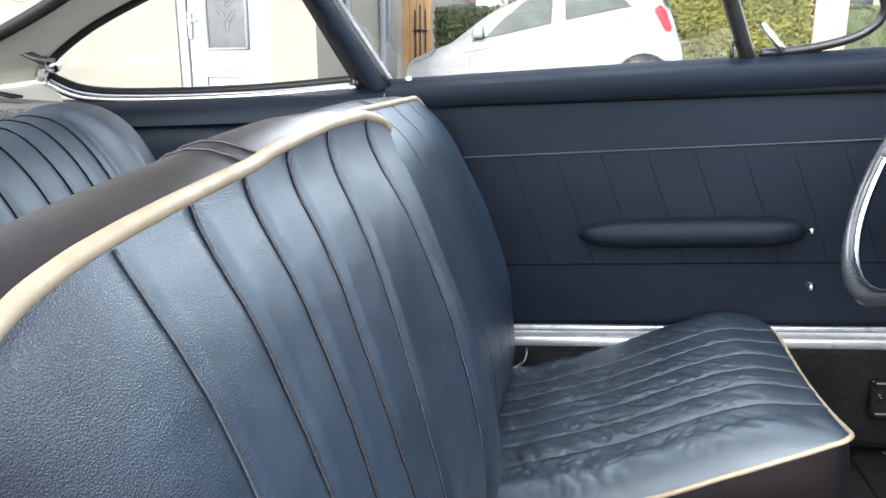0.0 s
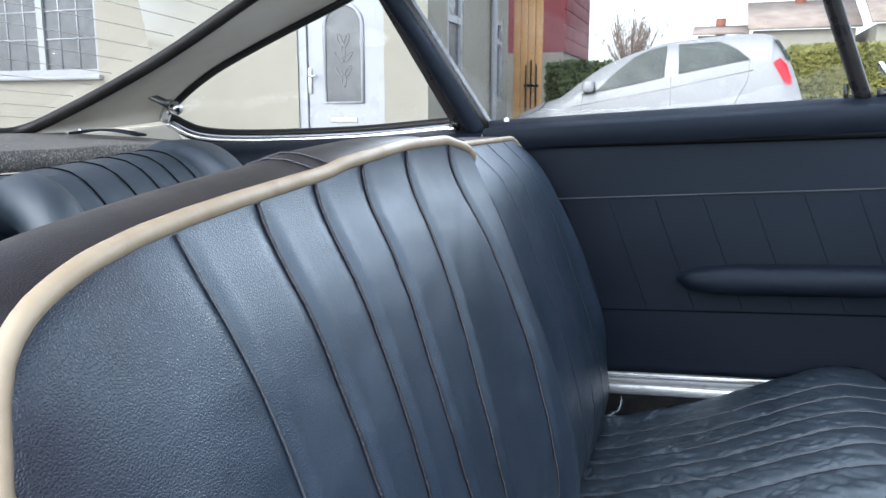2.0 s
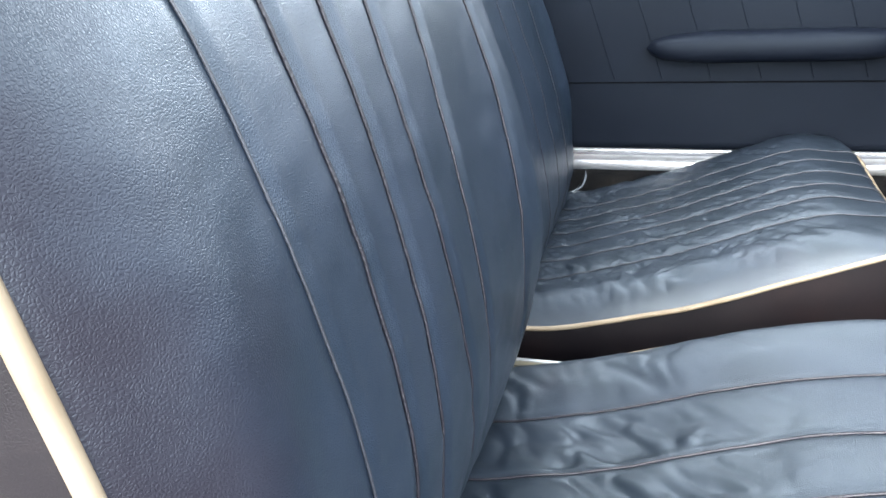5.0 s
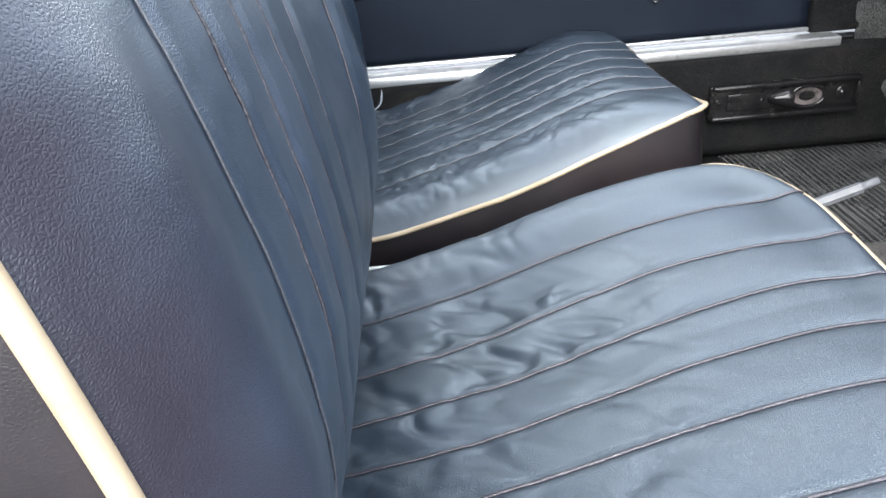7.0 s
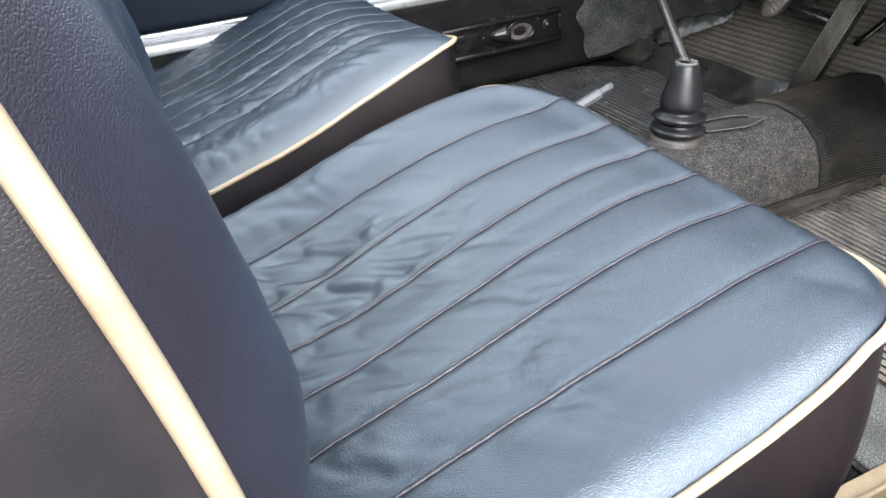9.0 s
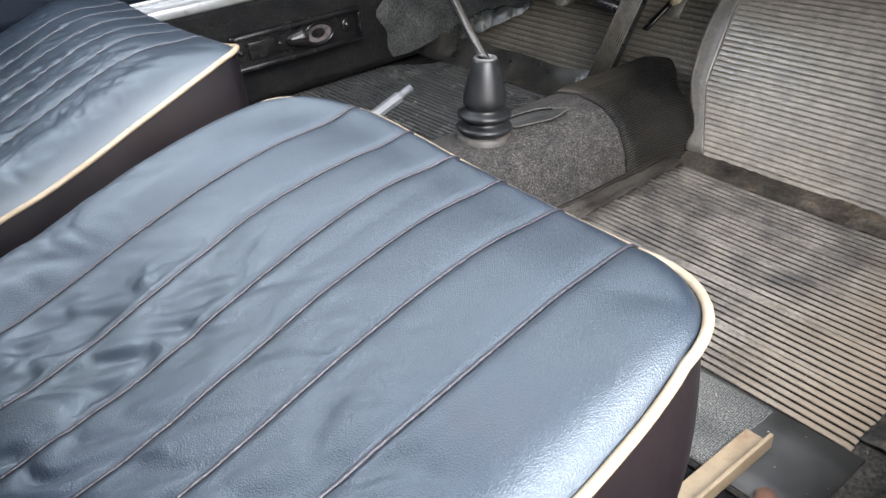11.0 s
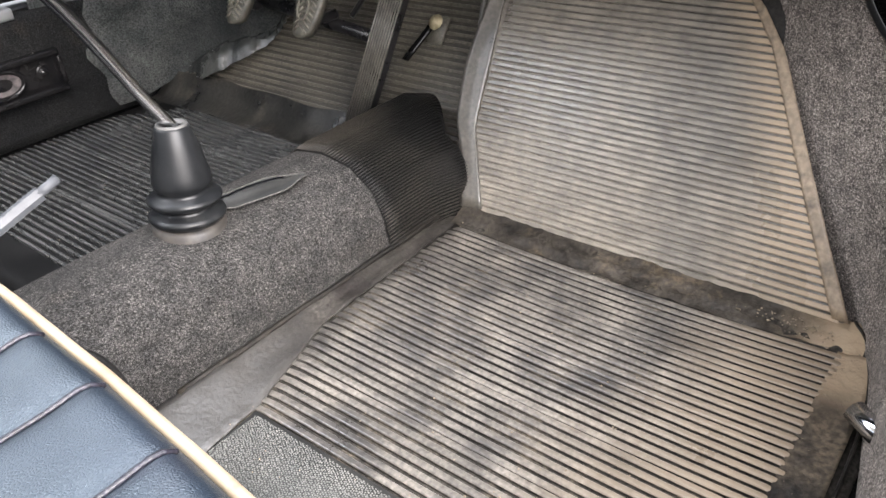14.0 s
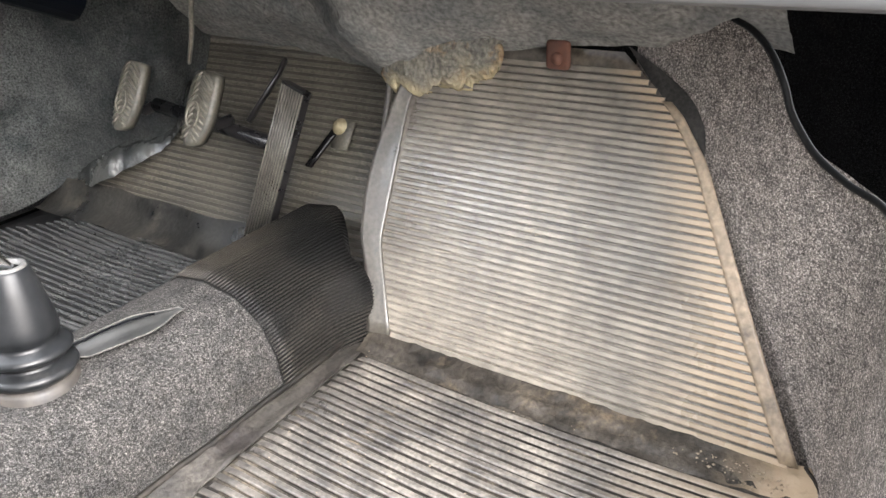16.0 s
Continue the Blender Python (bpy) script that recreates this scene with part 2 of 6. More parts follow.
CREAM_VINYL = mat("cream_headlining", (0.60, 0.57, 0.49), 0.7, col2=(0.55, 0.52, 0.445), vscale=8, bump=0.25, bscale=450, bdist=0.0008, cells=True)
SHELF_GREY = mat("grey_shelf_carpet", (0.075, 0.072, 0.066), 0.95, col2=(0.10, 0.095, 0.088), vscale=10, fine=0.5, fscale=350, bump=0.6, bscale=400, bdist=0.002, speck=0.4, kscale=500)
BODY = mat("car_body_paint", (0.03, 0.032, 0.036), 0.3, vscale=3)
GLASS = glass("clear_glass")


# ---- building helpers ----
BASES = {}


def mesh_of(bm, name, material, smooth=True):
    me = bpy.data.meshes.new(name)
    bmesh.ops.recalc_face_normals(bm, faces=bm.faces)
    bm.to_mesh(me)
    bm.free()
    if smooth:
        for p in me.polygons:
            p.use_smooth = True
    me.materials.append(material)
    return me


def thing(name, label, category, base=(0, 0, 0), frame_m=None, group="", kind=""):
    """An Empty at the thing's base; its parts are given in the coordinates of frame_m (the car's, or the world's)."""
    ob = new(name)
    ob.empty_display_size = 0.05
    ob.matrix_world = (CAR if frame_m is None else frame_m) @ Matrix.Translation(base)
    BASES[ob.name] = Vector(base)
    return tagged(ob, label, category, group, kind)


def part(name, bm, material, parent, label="", smooth=True, kind=""):
    base = BASES[parent.name]
    for v in bm.verts:
        v.co -= base
    ob = new(name, mesh_of(bm, name, material, smooth))
    ob.parent = parent
    BASES[ob.name] = base
    return tagged(ob, label, kind=kind)


def piece(name, me, parent, at, rot=None):
    """A repeat that shares the mesh me, set at a point of the parent's frame."""
    ob = new(name, me)
    ob.parent = parent
    m = Matrix.Translation(Vector(at) - BASES[parent.name])
    ob.matrix_basis = m @ rot if rot else m
    return ob


def grid(f, nu, nv, close_u=False):
    bm = bmesh.new()
    vs = [[bm.verts.new(f(i / nu, j / nv)) for j in range(nv + 1)] for i in range(nu + (0 if close_u else 1))]
    for i in range(nu):
        a, b = vs[i], vs[(i + 1) % len(vs)]
        for j in range(nv):
            bm.faces.new((a[j], b[j], b[j + 1], a[j + 1]))
    return bm


def slab(f, nu, nv, d):
    """A sheet with thickness: f(u, v), and the same shifted by d, closed round the edge."""
    d = Vector(d)
    bm = bmesh.new()
    top = [[bm.verts.new(f(i / nu, j / nv)) for j in range(nv + 1)] for i in range(nu + 1)]
    bot = [[bm.verts.new(v.co + d) for v in r] for r in top]
    for i in range(nu):
        for j in range(nv):
            bm.faces.new((top[i][j], top[i + 1][j], top[i + 1][j + 1], top[i][j + 1]))
            bm.faces.new((bot[i][j], bot[i][j + 1], bot[i + 1][j + 1], bot[i + 1][j]))
    rim = [(i, 0) for i in range(nu)] + [(nu, j) for j in range(nv)] + [(i, nv) for i in range(nu, 0, -1)] + [(0, j) for j in range(nv, 0, -1)]
    for k in range(len(rim)):
        a, b = rim[k], rim[(k + 1) % len(rim)]
        bm.faces.new((top[a[0]][a[1]], bot[a[0]][a[1]], bot[b[0]][b[1]], top[b[0]][b[1]]))
    return bm


def quadf(a, b, c, d):
    a, b, c, d = map(Vector, (a, b, c, d))
    return lambda u, v: (a * (1 - u) + b * u) * (1 - v) + (d * (1 - u) + c * u) * v


def box(lo, hi, bevel=0.0, seg=2):
    bm = bmesh.new()
    bmesh.ops.create_cube(bm, size=1)
    lo, hi = Vector(lo), Vector(hi)
    for v in bm.verts:
        v.co = Vector([lo[k] + (v.co[k] + 0.5) * (hi[k] - lo[k]) for k in range(3)])
    if bevel:
        bmesh.ops.bevel(bm, geom=bm.edges[:], offset=bevel, segments=seg, affect="EDGES", profile=0.5)
    return bm


def tube(pts, r, n=8, closed=False, taper=None, flat=1.0):
    """A rod along points; r may shrink to taper at its end."""
    pts = [Vector(p) for p in pts]
    bm = bmesh.new()
    rings, side = [], None
    m = len(pts)
    for i, p in enumerate(pts):
        a = pts[(i - 1) % m] if closed or i else p
        b = pts[(i + 1) % m] if closed or i < m - 1 else p
        t = (b - a).normalized()
        if side is None:
            side = t.orthogonal().normalized()
        side = (side - t * side.dot(t)).normalized()
        up = t.cross(side)
        rr = r if taper is None else r + (taper - r) * i / (m - 1)
        rings.append([bm.verts.new(p + (side * math.cos(2 * math.pi * k / n) + up * math.sin(2 * math.pi * k / n) * flat) * rr) for k in range(n)])
    for i in range(m if closed else m - 1):
        a, b = rings[i], rings[(i + 1) % m]
        for k in range(n):
            bm.faces.new((a[k], a[(k + 1) % n], b[(k + 1) % n], b[k]))
    if not closed:
        bm.faces.new(rings[0][::-1])
        bm.faces.new(rings[-1])
    return bm


def lathe(profile, origin, axis=(0, 0, 1), n=28):
    """Turned about an axis: profile of (radius, height)."""
    q = Vector(axis).to_track_quat("Z", "Y").to_matrix()
    o = Vector(origin)
    return grid(lambda u, v: o + q @ Vector((profile[min(int(round(v * (len(profile) - 1))), len(profile) - 1)][0] * math.cos(2 * math.pi * u), profile[int(round(v * (len(profile) - 1)))][0] * math.sin(2 * math.pi * u), profile[int(round(v * (len(profile) - 1)))][1])), n, len(profile) - 1, close_u=True)


def join(*bms):
    out = bms[0]
    for b in bms[1:]:
        me = bpy.data.meshes.new("tmp")
        b.to_mesh(me)
        b.free()
        out.from_mesh(me)
        bpy.data.meshes.remove(me)
    return out


def spline(keys, n):
    """A smooth run through points (Catmull-Rom)."""
    k = [Vector(p) for p in keys]
    out = []
    for i in range(len(k) - 1):
        p0, p1, p2, p3 = k[max(i - 1, 0)], k[i], k[i + 1], k[min(i + 2, len(k) - 1)]
        for j in range(n):
            t = j / n
            out.append(0.5 * ((2 * p1) + (p2 - p0) * t + (2 * p0 - 5 * p1 + 4 * p2 - p3) * t * t + (3 * p1 - p0 - 3 * p2 + p3) * t ** 3))
    return out + [k[-1]]


def lerp(table, x):
    return float(np.interp(x, [a for a, b in table], [b for a, b in table]))


def run_of(xs, ys, soft=0.0):
    """A quick lookup along x through the given stations, rounded off over soft metres; flat beyond its ends unless a slope goes on."""
    lo, hi, n = xs[0] - 0.06, xs[-1] + 0.06, 240
    gx = np.linspace(lo, hi, n)
    gy = np.mean([np.interp(gx + soft * k / 4, xs, ys) for k in range(-4, 5)], axis=0).tolist()

    def at(x):
        q = min(max((x - lo) / (hi - lo) * (n - 1), 0), n - 1.001)
        i = int(q)
        return gy[i] + (gy[i + 1] - gy[i]) * (q - i)
    return at


def sstep(a, b, x):
    t = min(max((x - a) / (b - a), 0), 1)
    return t * t * (3 - 2 * t)


def wob(x, y, z, s, seed=0.0):
    return noise.noise(Vector((x * s + seed, y * s - seed, z * s + 3.1 * seed)))


# ---- car structure ----
floor = thing("floor", "black carpeted floor pan of the car", "floor", (0.4, 0.79, 0.1), kind="structure")
part("floor_carpet", slab(quadf((-0.6, 0.13, 0.14), (0.98, 0.13, 0.14), (0.98, 1.46, 0.14), (-0.6, 1.46, 0.14)), 8, 8, (0, 0, -0.03)), CARPET_BLACK, floor)


# tunnel: rounded ridge in grey carpet, with a ribbed rubber cover in front
def tunnel_section(u, lift=0.0, x=0.0):
    table = [(0, (0.692, 0.14)), (0.12, (0.696, 0.185)), (0.25, (0.712, 0.222)), (0.38, (0.745, 0.246)), (0.5, (0.79, 0.253)), (0.62, (0.835, 0.246)), (0.75, (0.868, 0.222)), (0.88, (0.884, 0.185)), (1, (0.888, 0.14))]
    y = np.interp(u, [a for a, b in table], [b[0] for a, b in table])
    z = np.interp(u, [a for a, b in table], [b[1] for a, b in table])
    return Vector((x, 0.79 + (y - 0.79) * (1 + lift * 9), z + lift))


COVER_RUBBER = mat("dusty_ribbed_rubber", (0.0035, 0.0036, 0.0037), 0.50, spec=0.12, col2=(0.0085, 0.0082, 0.0076), vscale=9, fine=0.4, fscale=160)
tunnel = thing("centre_tunnel", "rounded centre tunnel in worn grey carpet", "tunnel", (0.4, 0.79, 0.14), kind="structure")
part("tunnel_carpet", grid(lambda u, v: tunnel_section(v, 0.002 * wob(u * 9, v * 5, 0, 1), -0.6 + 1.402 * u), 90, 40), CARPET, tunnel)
def cover_at(u, v, lift):
    """The rubber cover; its front end flares towards the passenger."""
    x = 0.80 + (0.160 + 0.052 * sstep(0.28, 0.50, v)) * u
    p = tunnel_section(v, lift * (0.3 + 0.7 * sstep(0, 0.06, u)) - 0.016 * sstep(0.86, 1.0, u) ** 2 * sstep(0.50, 0.36, v), x)
    if p.y < 0.79:
        p.y = 0.79 + (p.y - 0.79) * (1 + 0.20 * sstep(0.45, 1.0, u) * sstep(0.5, 0.25, v))
    return p


cover = part("ribbed_cover", grid(lambda u, v: cover_at(u, v, 0.0030), 12, 120), COVER_RUBBER, tunnel, "black ribbed rubber tunnel cover")
COVER_RIB = mat("grey_worn_rib_rubber", (0.0080, 0.0079, 0.0077), 0.42, spec=0.22, col2=(0.036, 0.031, 0.025), vscale=10, fine=0.3, fscale=160, contrast=(0.40, 0.66))
for k in range(84):
    part("rib", tube([cover_at(0.012 + 0.98 * w / 12, (k + 0.5) / 84, 0.0036) for w in range(13)], 0.00085, 5), COVER_RIB, cover)

# ---- front seats ----
SEAM_X = (-0.10, 0.0, 0.10, 0.20, 0.29, 0.36)
SEAM_Z = (0.36, 0.48, 0.58, 0.68, 0.75, 0.82)
ROLL_X = (-0.10, -0.03, 0.04, 0.11, 0.18, 0.25, 0.30, 0.335, 0.365)
BACK_Z = (0.30, 0.36, 0.42, 0.48, 0.54, 0.60, 0.66, 0.71, 0.76, 0.80, 0.825)


def front_seat(name, label, y0, hw, yb, hb, seams, back_seams, seed, pipe_tab, mid_rows, front_tab, crown_row, axis_row, top_row, lean=0, far_tab=None, corners=((0.66, 0.075), (0.5, 0.085))):
    """y0, hw: middle and half width of the cushion; yb, hb: of the backrest; seams: y of the stitched cords on the cushion along x; back_seams: on the backrest up z.
    pipe_tab: height of the edge along x; mid_rows: heights of the cushion along x at three y; front_tab: the front edge's x across.
    crown_row, axis_row: x of the backrest's middle and of its edge up z; top_row: height of its top edge across y."""
    seat = thing(name, label, "car seat", (0.13, y0, 0.145), group="front seats")
    lines = [run_of(SEAM_X, q, 0.04) if isinstance(q, tuple) else run_of((-0.1, 0.4), (q, q)) for q in seams]
    back_lines = [run_of(SEAM_Z, q, 0.05) if isinstance(q, tuple) else run_of((0.3, 0.83), (q, q)) for q in back_seams]
    mids = [(y, run_of(ROLL_X, row, 0.03)) for y, row in mid_rows]
    crown, axis, top_z = run_of(BACK_Z, crown_row, 0.02), run_of(BACK_Z, axis_row, 0.03), run_of(*zip(*top_row), 0.006)
    line_lo, line_hi = lines[0](0.1) - 0.03, lines[-1](0.1) + 0.03
    back_lo, back_hi = back_lines[0](0.6) - 0.03, back_lines[-1](0.6) + 0.03

    def mid_z(x, y):
        (ya, fa), (yc, fc), (ye, fe) = mids
        a, c, e = fa(x), fc(x), fe(x)
        k = (y - yc) / (yc - ya) if y < yc else (y - yc) / (ye - yc)
        if y < yc:
            return c + (c - a) * max(k, -1.15)
        return c + (e - c) * min(k, 1.0) + (0.016 if not lean else 0.0) * sstep(ye + 0.01, ye + 0.06, y) * sstep(0.31, 0.16, x)

    def far_lift(x):
        return lerp(far_tab, x) - lerp(pipe_tab, x) if far_tab else 0.0

    def pipe_z(x, t):
        return sum(lerp(pipe_tab, x + 0.012 * k) for k in (-3, -2, -1, 0, 1, 2, 3)) / 7 - 0.026 * sstep(0.24, 0.36, x) * (1 - t * t) + 0.6 * far_lift(x) * sstep(0.3, 1, t)

    def plan(s, t):
        t0, r0 = corners[0] if t < 0 else corners[1]
        q = min(max((abs(t) - t0) / (1 - t0), 0), 1)
        xf = lerp(front_tab, t) - r0 * (1 - math.sqrt(1 - q * q))
        x = -0.125 + (s + 1) / 2 * (xf + 0.125)
        y = y0 + hw * t * (1 - 0.03 * max(s, 0) ** 6)
        return x, y

    def top(s, t):
        x, y = plan(s, t)
        edge = pipe_z(x, t)
        w = (1 - abs(t) ** (9 if t > 0 else 5)) * (1 - max(s, 0) ** 12)
        mid = mid_z(x, y) + (0.005 if not lean else 0.0)
        if lean:
            mid += 0.012 * math.exp(-((abs(t) - 0.84) / 0.11) ** 2) * (1 - 0.75 * max(s, 0) ** 4)
        z = edge + (mid - edge) * w + 0.012 * w * (1 - w) * 4 * sstep(0.7, 1, max(abs(t), s))
        inner = (1 - abs(t) ** 10) * (1 - max(s, 0) ** 10)
        d = min(abs(y - q(x)) for q in lines)
        if line_lo < y < line_hi:
            z -= (0.0020 if lean else 0.0030) * math.exp(-(d / 0.0042) ** 2) * inner
            z -= 0.0018 * math.exp(-(d / 0.013) ** 2) * inner
        soft = (sstep(0.50, -0.25, s) if not lean else sstep(0.95, 0.35, s)) * inner
        a, b = x * 0.66 - y * 0.75, x * 0.75 + y * 0.66
        bend = 0.014 * wob(x, y, 0, 20, seed)
        where = sstep(-0.25, 0.25, wob(x, y, 0, 11, seed + 5))
        valley = math.exp(-(wob(a * 0.26 + bend, b + bend, 0, 34 if lean else 24, seed) / 0.24) ** 2)
        small = math.exp(-(wob(a * 0.35 + bend, b, 0, 58, seed + 4) / 0.22) ** 2)
        dent = (valley + 0.35 * small) * (0.40 + 0.60 * where)
        if lean:
            z += 0.0016 * soft * (1 - 2.6 * abs(wob(a * 0.6 + 0.02 * wob(x, y, 0, 30, seed), b, 0, 95, seed + 2)))
        z -= ((0.0030 if lean else 0.0070) * soft + 0.0002 * inner) * dent * (1 - 0.75 * math.exp(-(d / 0.010) ** 2))
        z += 0.0014 * inner * wob(x, y, 0, 14, seed + 7)
        return Vector((x, y, z))

    cushion = part("cushion", grid(lambda u, v: top(2 * u - 1, 2 * v - 1), 130, 170), LEATHER, seat, "navy leather cushion with creased pleats")

    def edge(k):
        """Round the cushion's edge: near side, front, far side."""
        if k < 1:
            return -1 + 2 * k, -1
        if k < 2:
            return 1, -math.cos(math.pi * (k - 1))
        return 1 - 2 * (k - 2), 1
    rim = [Vector((*plan(*edge(k / 40)), 0)) for k in range(121)]
    loop = []
    for k in range(121):
        s, t = edge(k / 40)
        x, y = plan(s, t)
        loop.append(Vector((x + 0.003 * max(s, 0), y + 0.003 * t, pipe_z(x, t) + 0.0008 * wob(k * 0.3, seed, 0, 1))))
    part("cushion_piping", tube(loop, 0.0036, 8), PIPING, cushion, "cream piping round the cushion")

    def skirt(u, v):
        p = loop[min(int(round(u * 120)), 120)]
        c = Vector((0.145, y0, 0))
        q = Vector((p.x + (c.x - p.x) * 0.06 * v, p.y + (c.y - p.y) * 0.07 * v, p.z * (1 - v) + 0.165 * v - 0.002))
        bulge = 0.012 * math.sin(v * math.pi)
        d = Vector((p.x - c.x, p.y - c.y, 0)).normalized()
        return q + d * (bulge - 0.003)
    part("cushion_side", grid(skirt, 120, 12), LEATHER_BROWN, cushion, "dark side band of the cushion")
    for q in lines:
        t = (q(0.1) - y0) / hw
        pts = []
        for k in range(81):
            s = -0.985 + 1.965 * k / 80
            tt = (q(plan(s, t)[0]) - y0) / hw / (1 - 0.03 * max(s, 0) ** 6)
            p = top(s, max(min(tt, 0.99), -0.99))
            p.z += 0.0012
            pts.append(p)
        part("seam", tube(pts, 0.0009 if lean else 0.0014, 6), THREAD_PALE if lean else THREAD, cushion)

    # backrest
    def outline(s, t):
        """s: up, t: across; rounded top corners, higher towards the car's middle."""
        z1 = top_z(yb + hb * t)
        z = 0.30 + (s + 1) / 2 * (z1 - 0.30)
        y = yb + hb * t * (1 - 0.03 * max(-s, 0) ** 2)
        return y, z

    def edge_x(z, t):
        """The edge is set back round the side next to the other seat."""
        return axis(z) - (0.0 if lean else 0.024 * sstep(0.90, 1.0, t))

    def face(s, t):
        y, z = outline(s, t)
        v = (s + 1) / 2
        fill = (1 - abs(t) ** (6 if t < 0 else 14)) ** 0.75 * (1 - max(s, 0) ** 40) ** 0.8
        x = edge_x(z, t) + (crown(z) - edge_x(z, t)) * fill
        x += (0.014 if t < 0 else 0.012) * math.exp(-((abs(t) - 0.82) / 0.11) ** 2) * sstep(0.78, 0.6, z) * sstep(0.40, 0.52, z)
        inner = (1 - abs(t) ** 8) * (1 - max(s, 0) ** 12)
        d = min(abs(y - q(z)) for q in back_lines)
        if back_lo < y < back_hi:
            first = abs(y - back_lines[0](z)) < d + 1e-6
            x -= (0.0006 if lean else 0.0020 if first else 0.0042) * math.exp(-(d / 0.007) ** 2) * inner
            ds = min((y - q(z) for q in back_lines), key=abs)
            x += (0.0 if lean else 0.0010) * math.exp(-((ds - 0.0095) / 0.006) ** 2) * inner * sstep(0.45, 0.60, z)
        w = wob(y, z * 0.8, 0, 15, seed + 9) * 0.6 + wob(y, z * 1.4, 0, 34, seed + 2) * 0.35
        x += 0.0036 * w * inner * (0.5 + 0.5 * sstep(0.9, 0.2, v))
        return Vector((x, y, z))
    back = part("backrest", grid(lambda u, v: face(2 * u - 1, 2 * v - 1), 130, 140), LEATHER_BACK, seat, "navy leather backrest with stitched pleats")

    def bedge(k):
        if k < 1:
            return -1 + 2 * k, -1
        if k < 2:
            return 1, -1 + 2 * (k - 1)
        return 1 - 2 * (k - 2), 1
    bl = []
    for k in range(289):
        s, t = bedge(k / 96)
        y, z = outline(s, t)
        bl.append(Vector((edge_x(z, t) - 0.002, y + 0.002 * t * (abs(s) < 0.999), z + (0.003 if s > 0.99 else 0))))
    part("backrest_piping", tube(bl, 0.0048, 10), PIPING, back, "cream piping round the backrest")

    def band(u, v):
        p = bl[min(int(round(u * 288)), 288)]
        c = Vector((0, yb, 0.55))
        depth = 0.115 * v
        d = Vector((0, p.y - c.y, p.z - c.z)).normalized()
        puff = (0.016 + 0.010 * max(d.z, 0)) * math.sin(min(v * 1.1, 1) * math.pi) - 0.012 * v
        return Vector((p.x - depth - 0.002, p.y, p.z - 0.004)) + d * puff + Vector((0, 0, -0.02 * v * max(d.z, 0)))
    part("backrest_side", grid(band, 288, 12), LEATHER_TOP, back, "dark leather band round the backrest")
    shell = [band(k / 144, 1.0) for k in range(145)]
    part("back_shell", grid(lambda u, v: shell[int(round(u * 72))].lerp(shell[144 - int(round(u * 72))], v) + Vector((-0.02 * math.sin(v * math.pi), 0, 0)), 72, 8), VINYL, back, "black vinyl back shell")
    for o in (0.0, 0.010):
        part("top_seam", tube([band(0.5 - 0.006 - o, v / 8) + Vector((0, 0, 0.0008)) for v in range(9)], 0.0010, 6), THREAD, back)
    for q in back_lines:
        pts = []
        for k in range(91):
            s = -0.97 + 1.966 * k / 90
            t = (q(0.30 + (s + 1) / 2 * (top_z(q(0.8)) - 0.30)) - yb) / hb / (1 - 0.03 * max(-s, 0) ** 2)
            p = face(s, max(min(t, 0.98), -0.98))
            p.x += 0.0012
            pts.append(p)
        part("back_seam", tube(pts, 0.0005 if lean else 0.0009 if q is back_lines[0] else 0.0014, 6), THREAD_PALE if q is back_lines[0] and not lean else THREAD, back)
    # frame under the cushion, on the floor
    part("seat_frame", box((-0.06, y0 - 0.2, 0.142), (0.30, y0 + 0.2, 0.175), 0.006), BLACK_METAL, seat)
    return seat


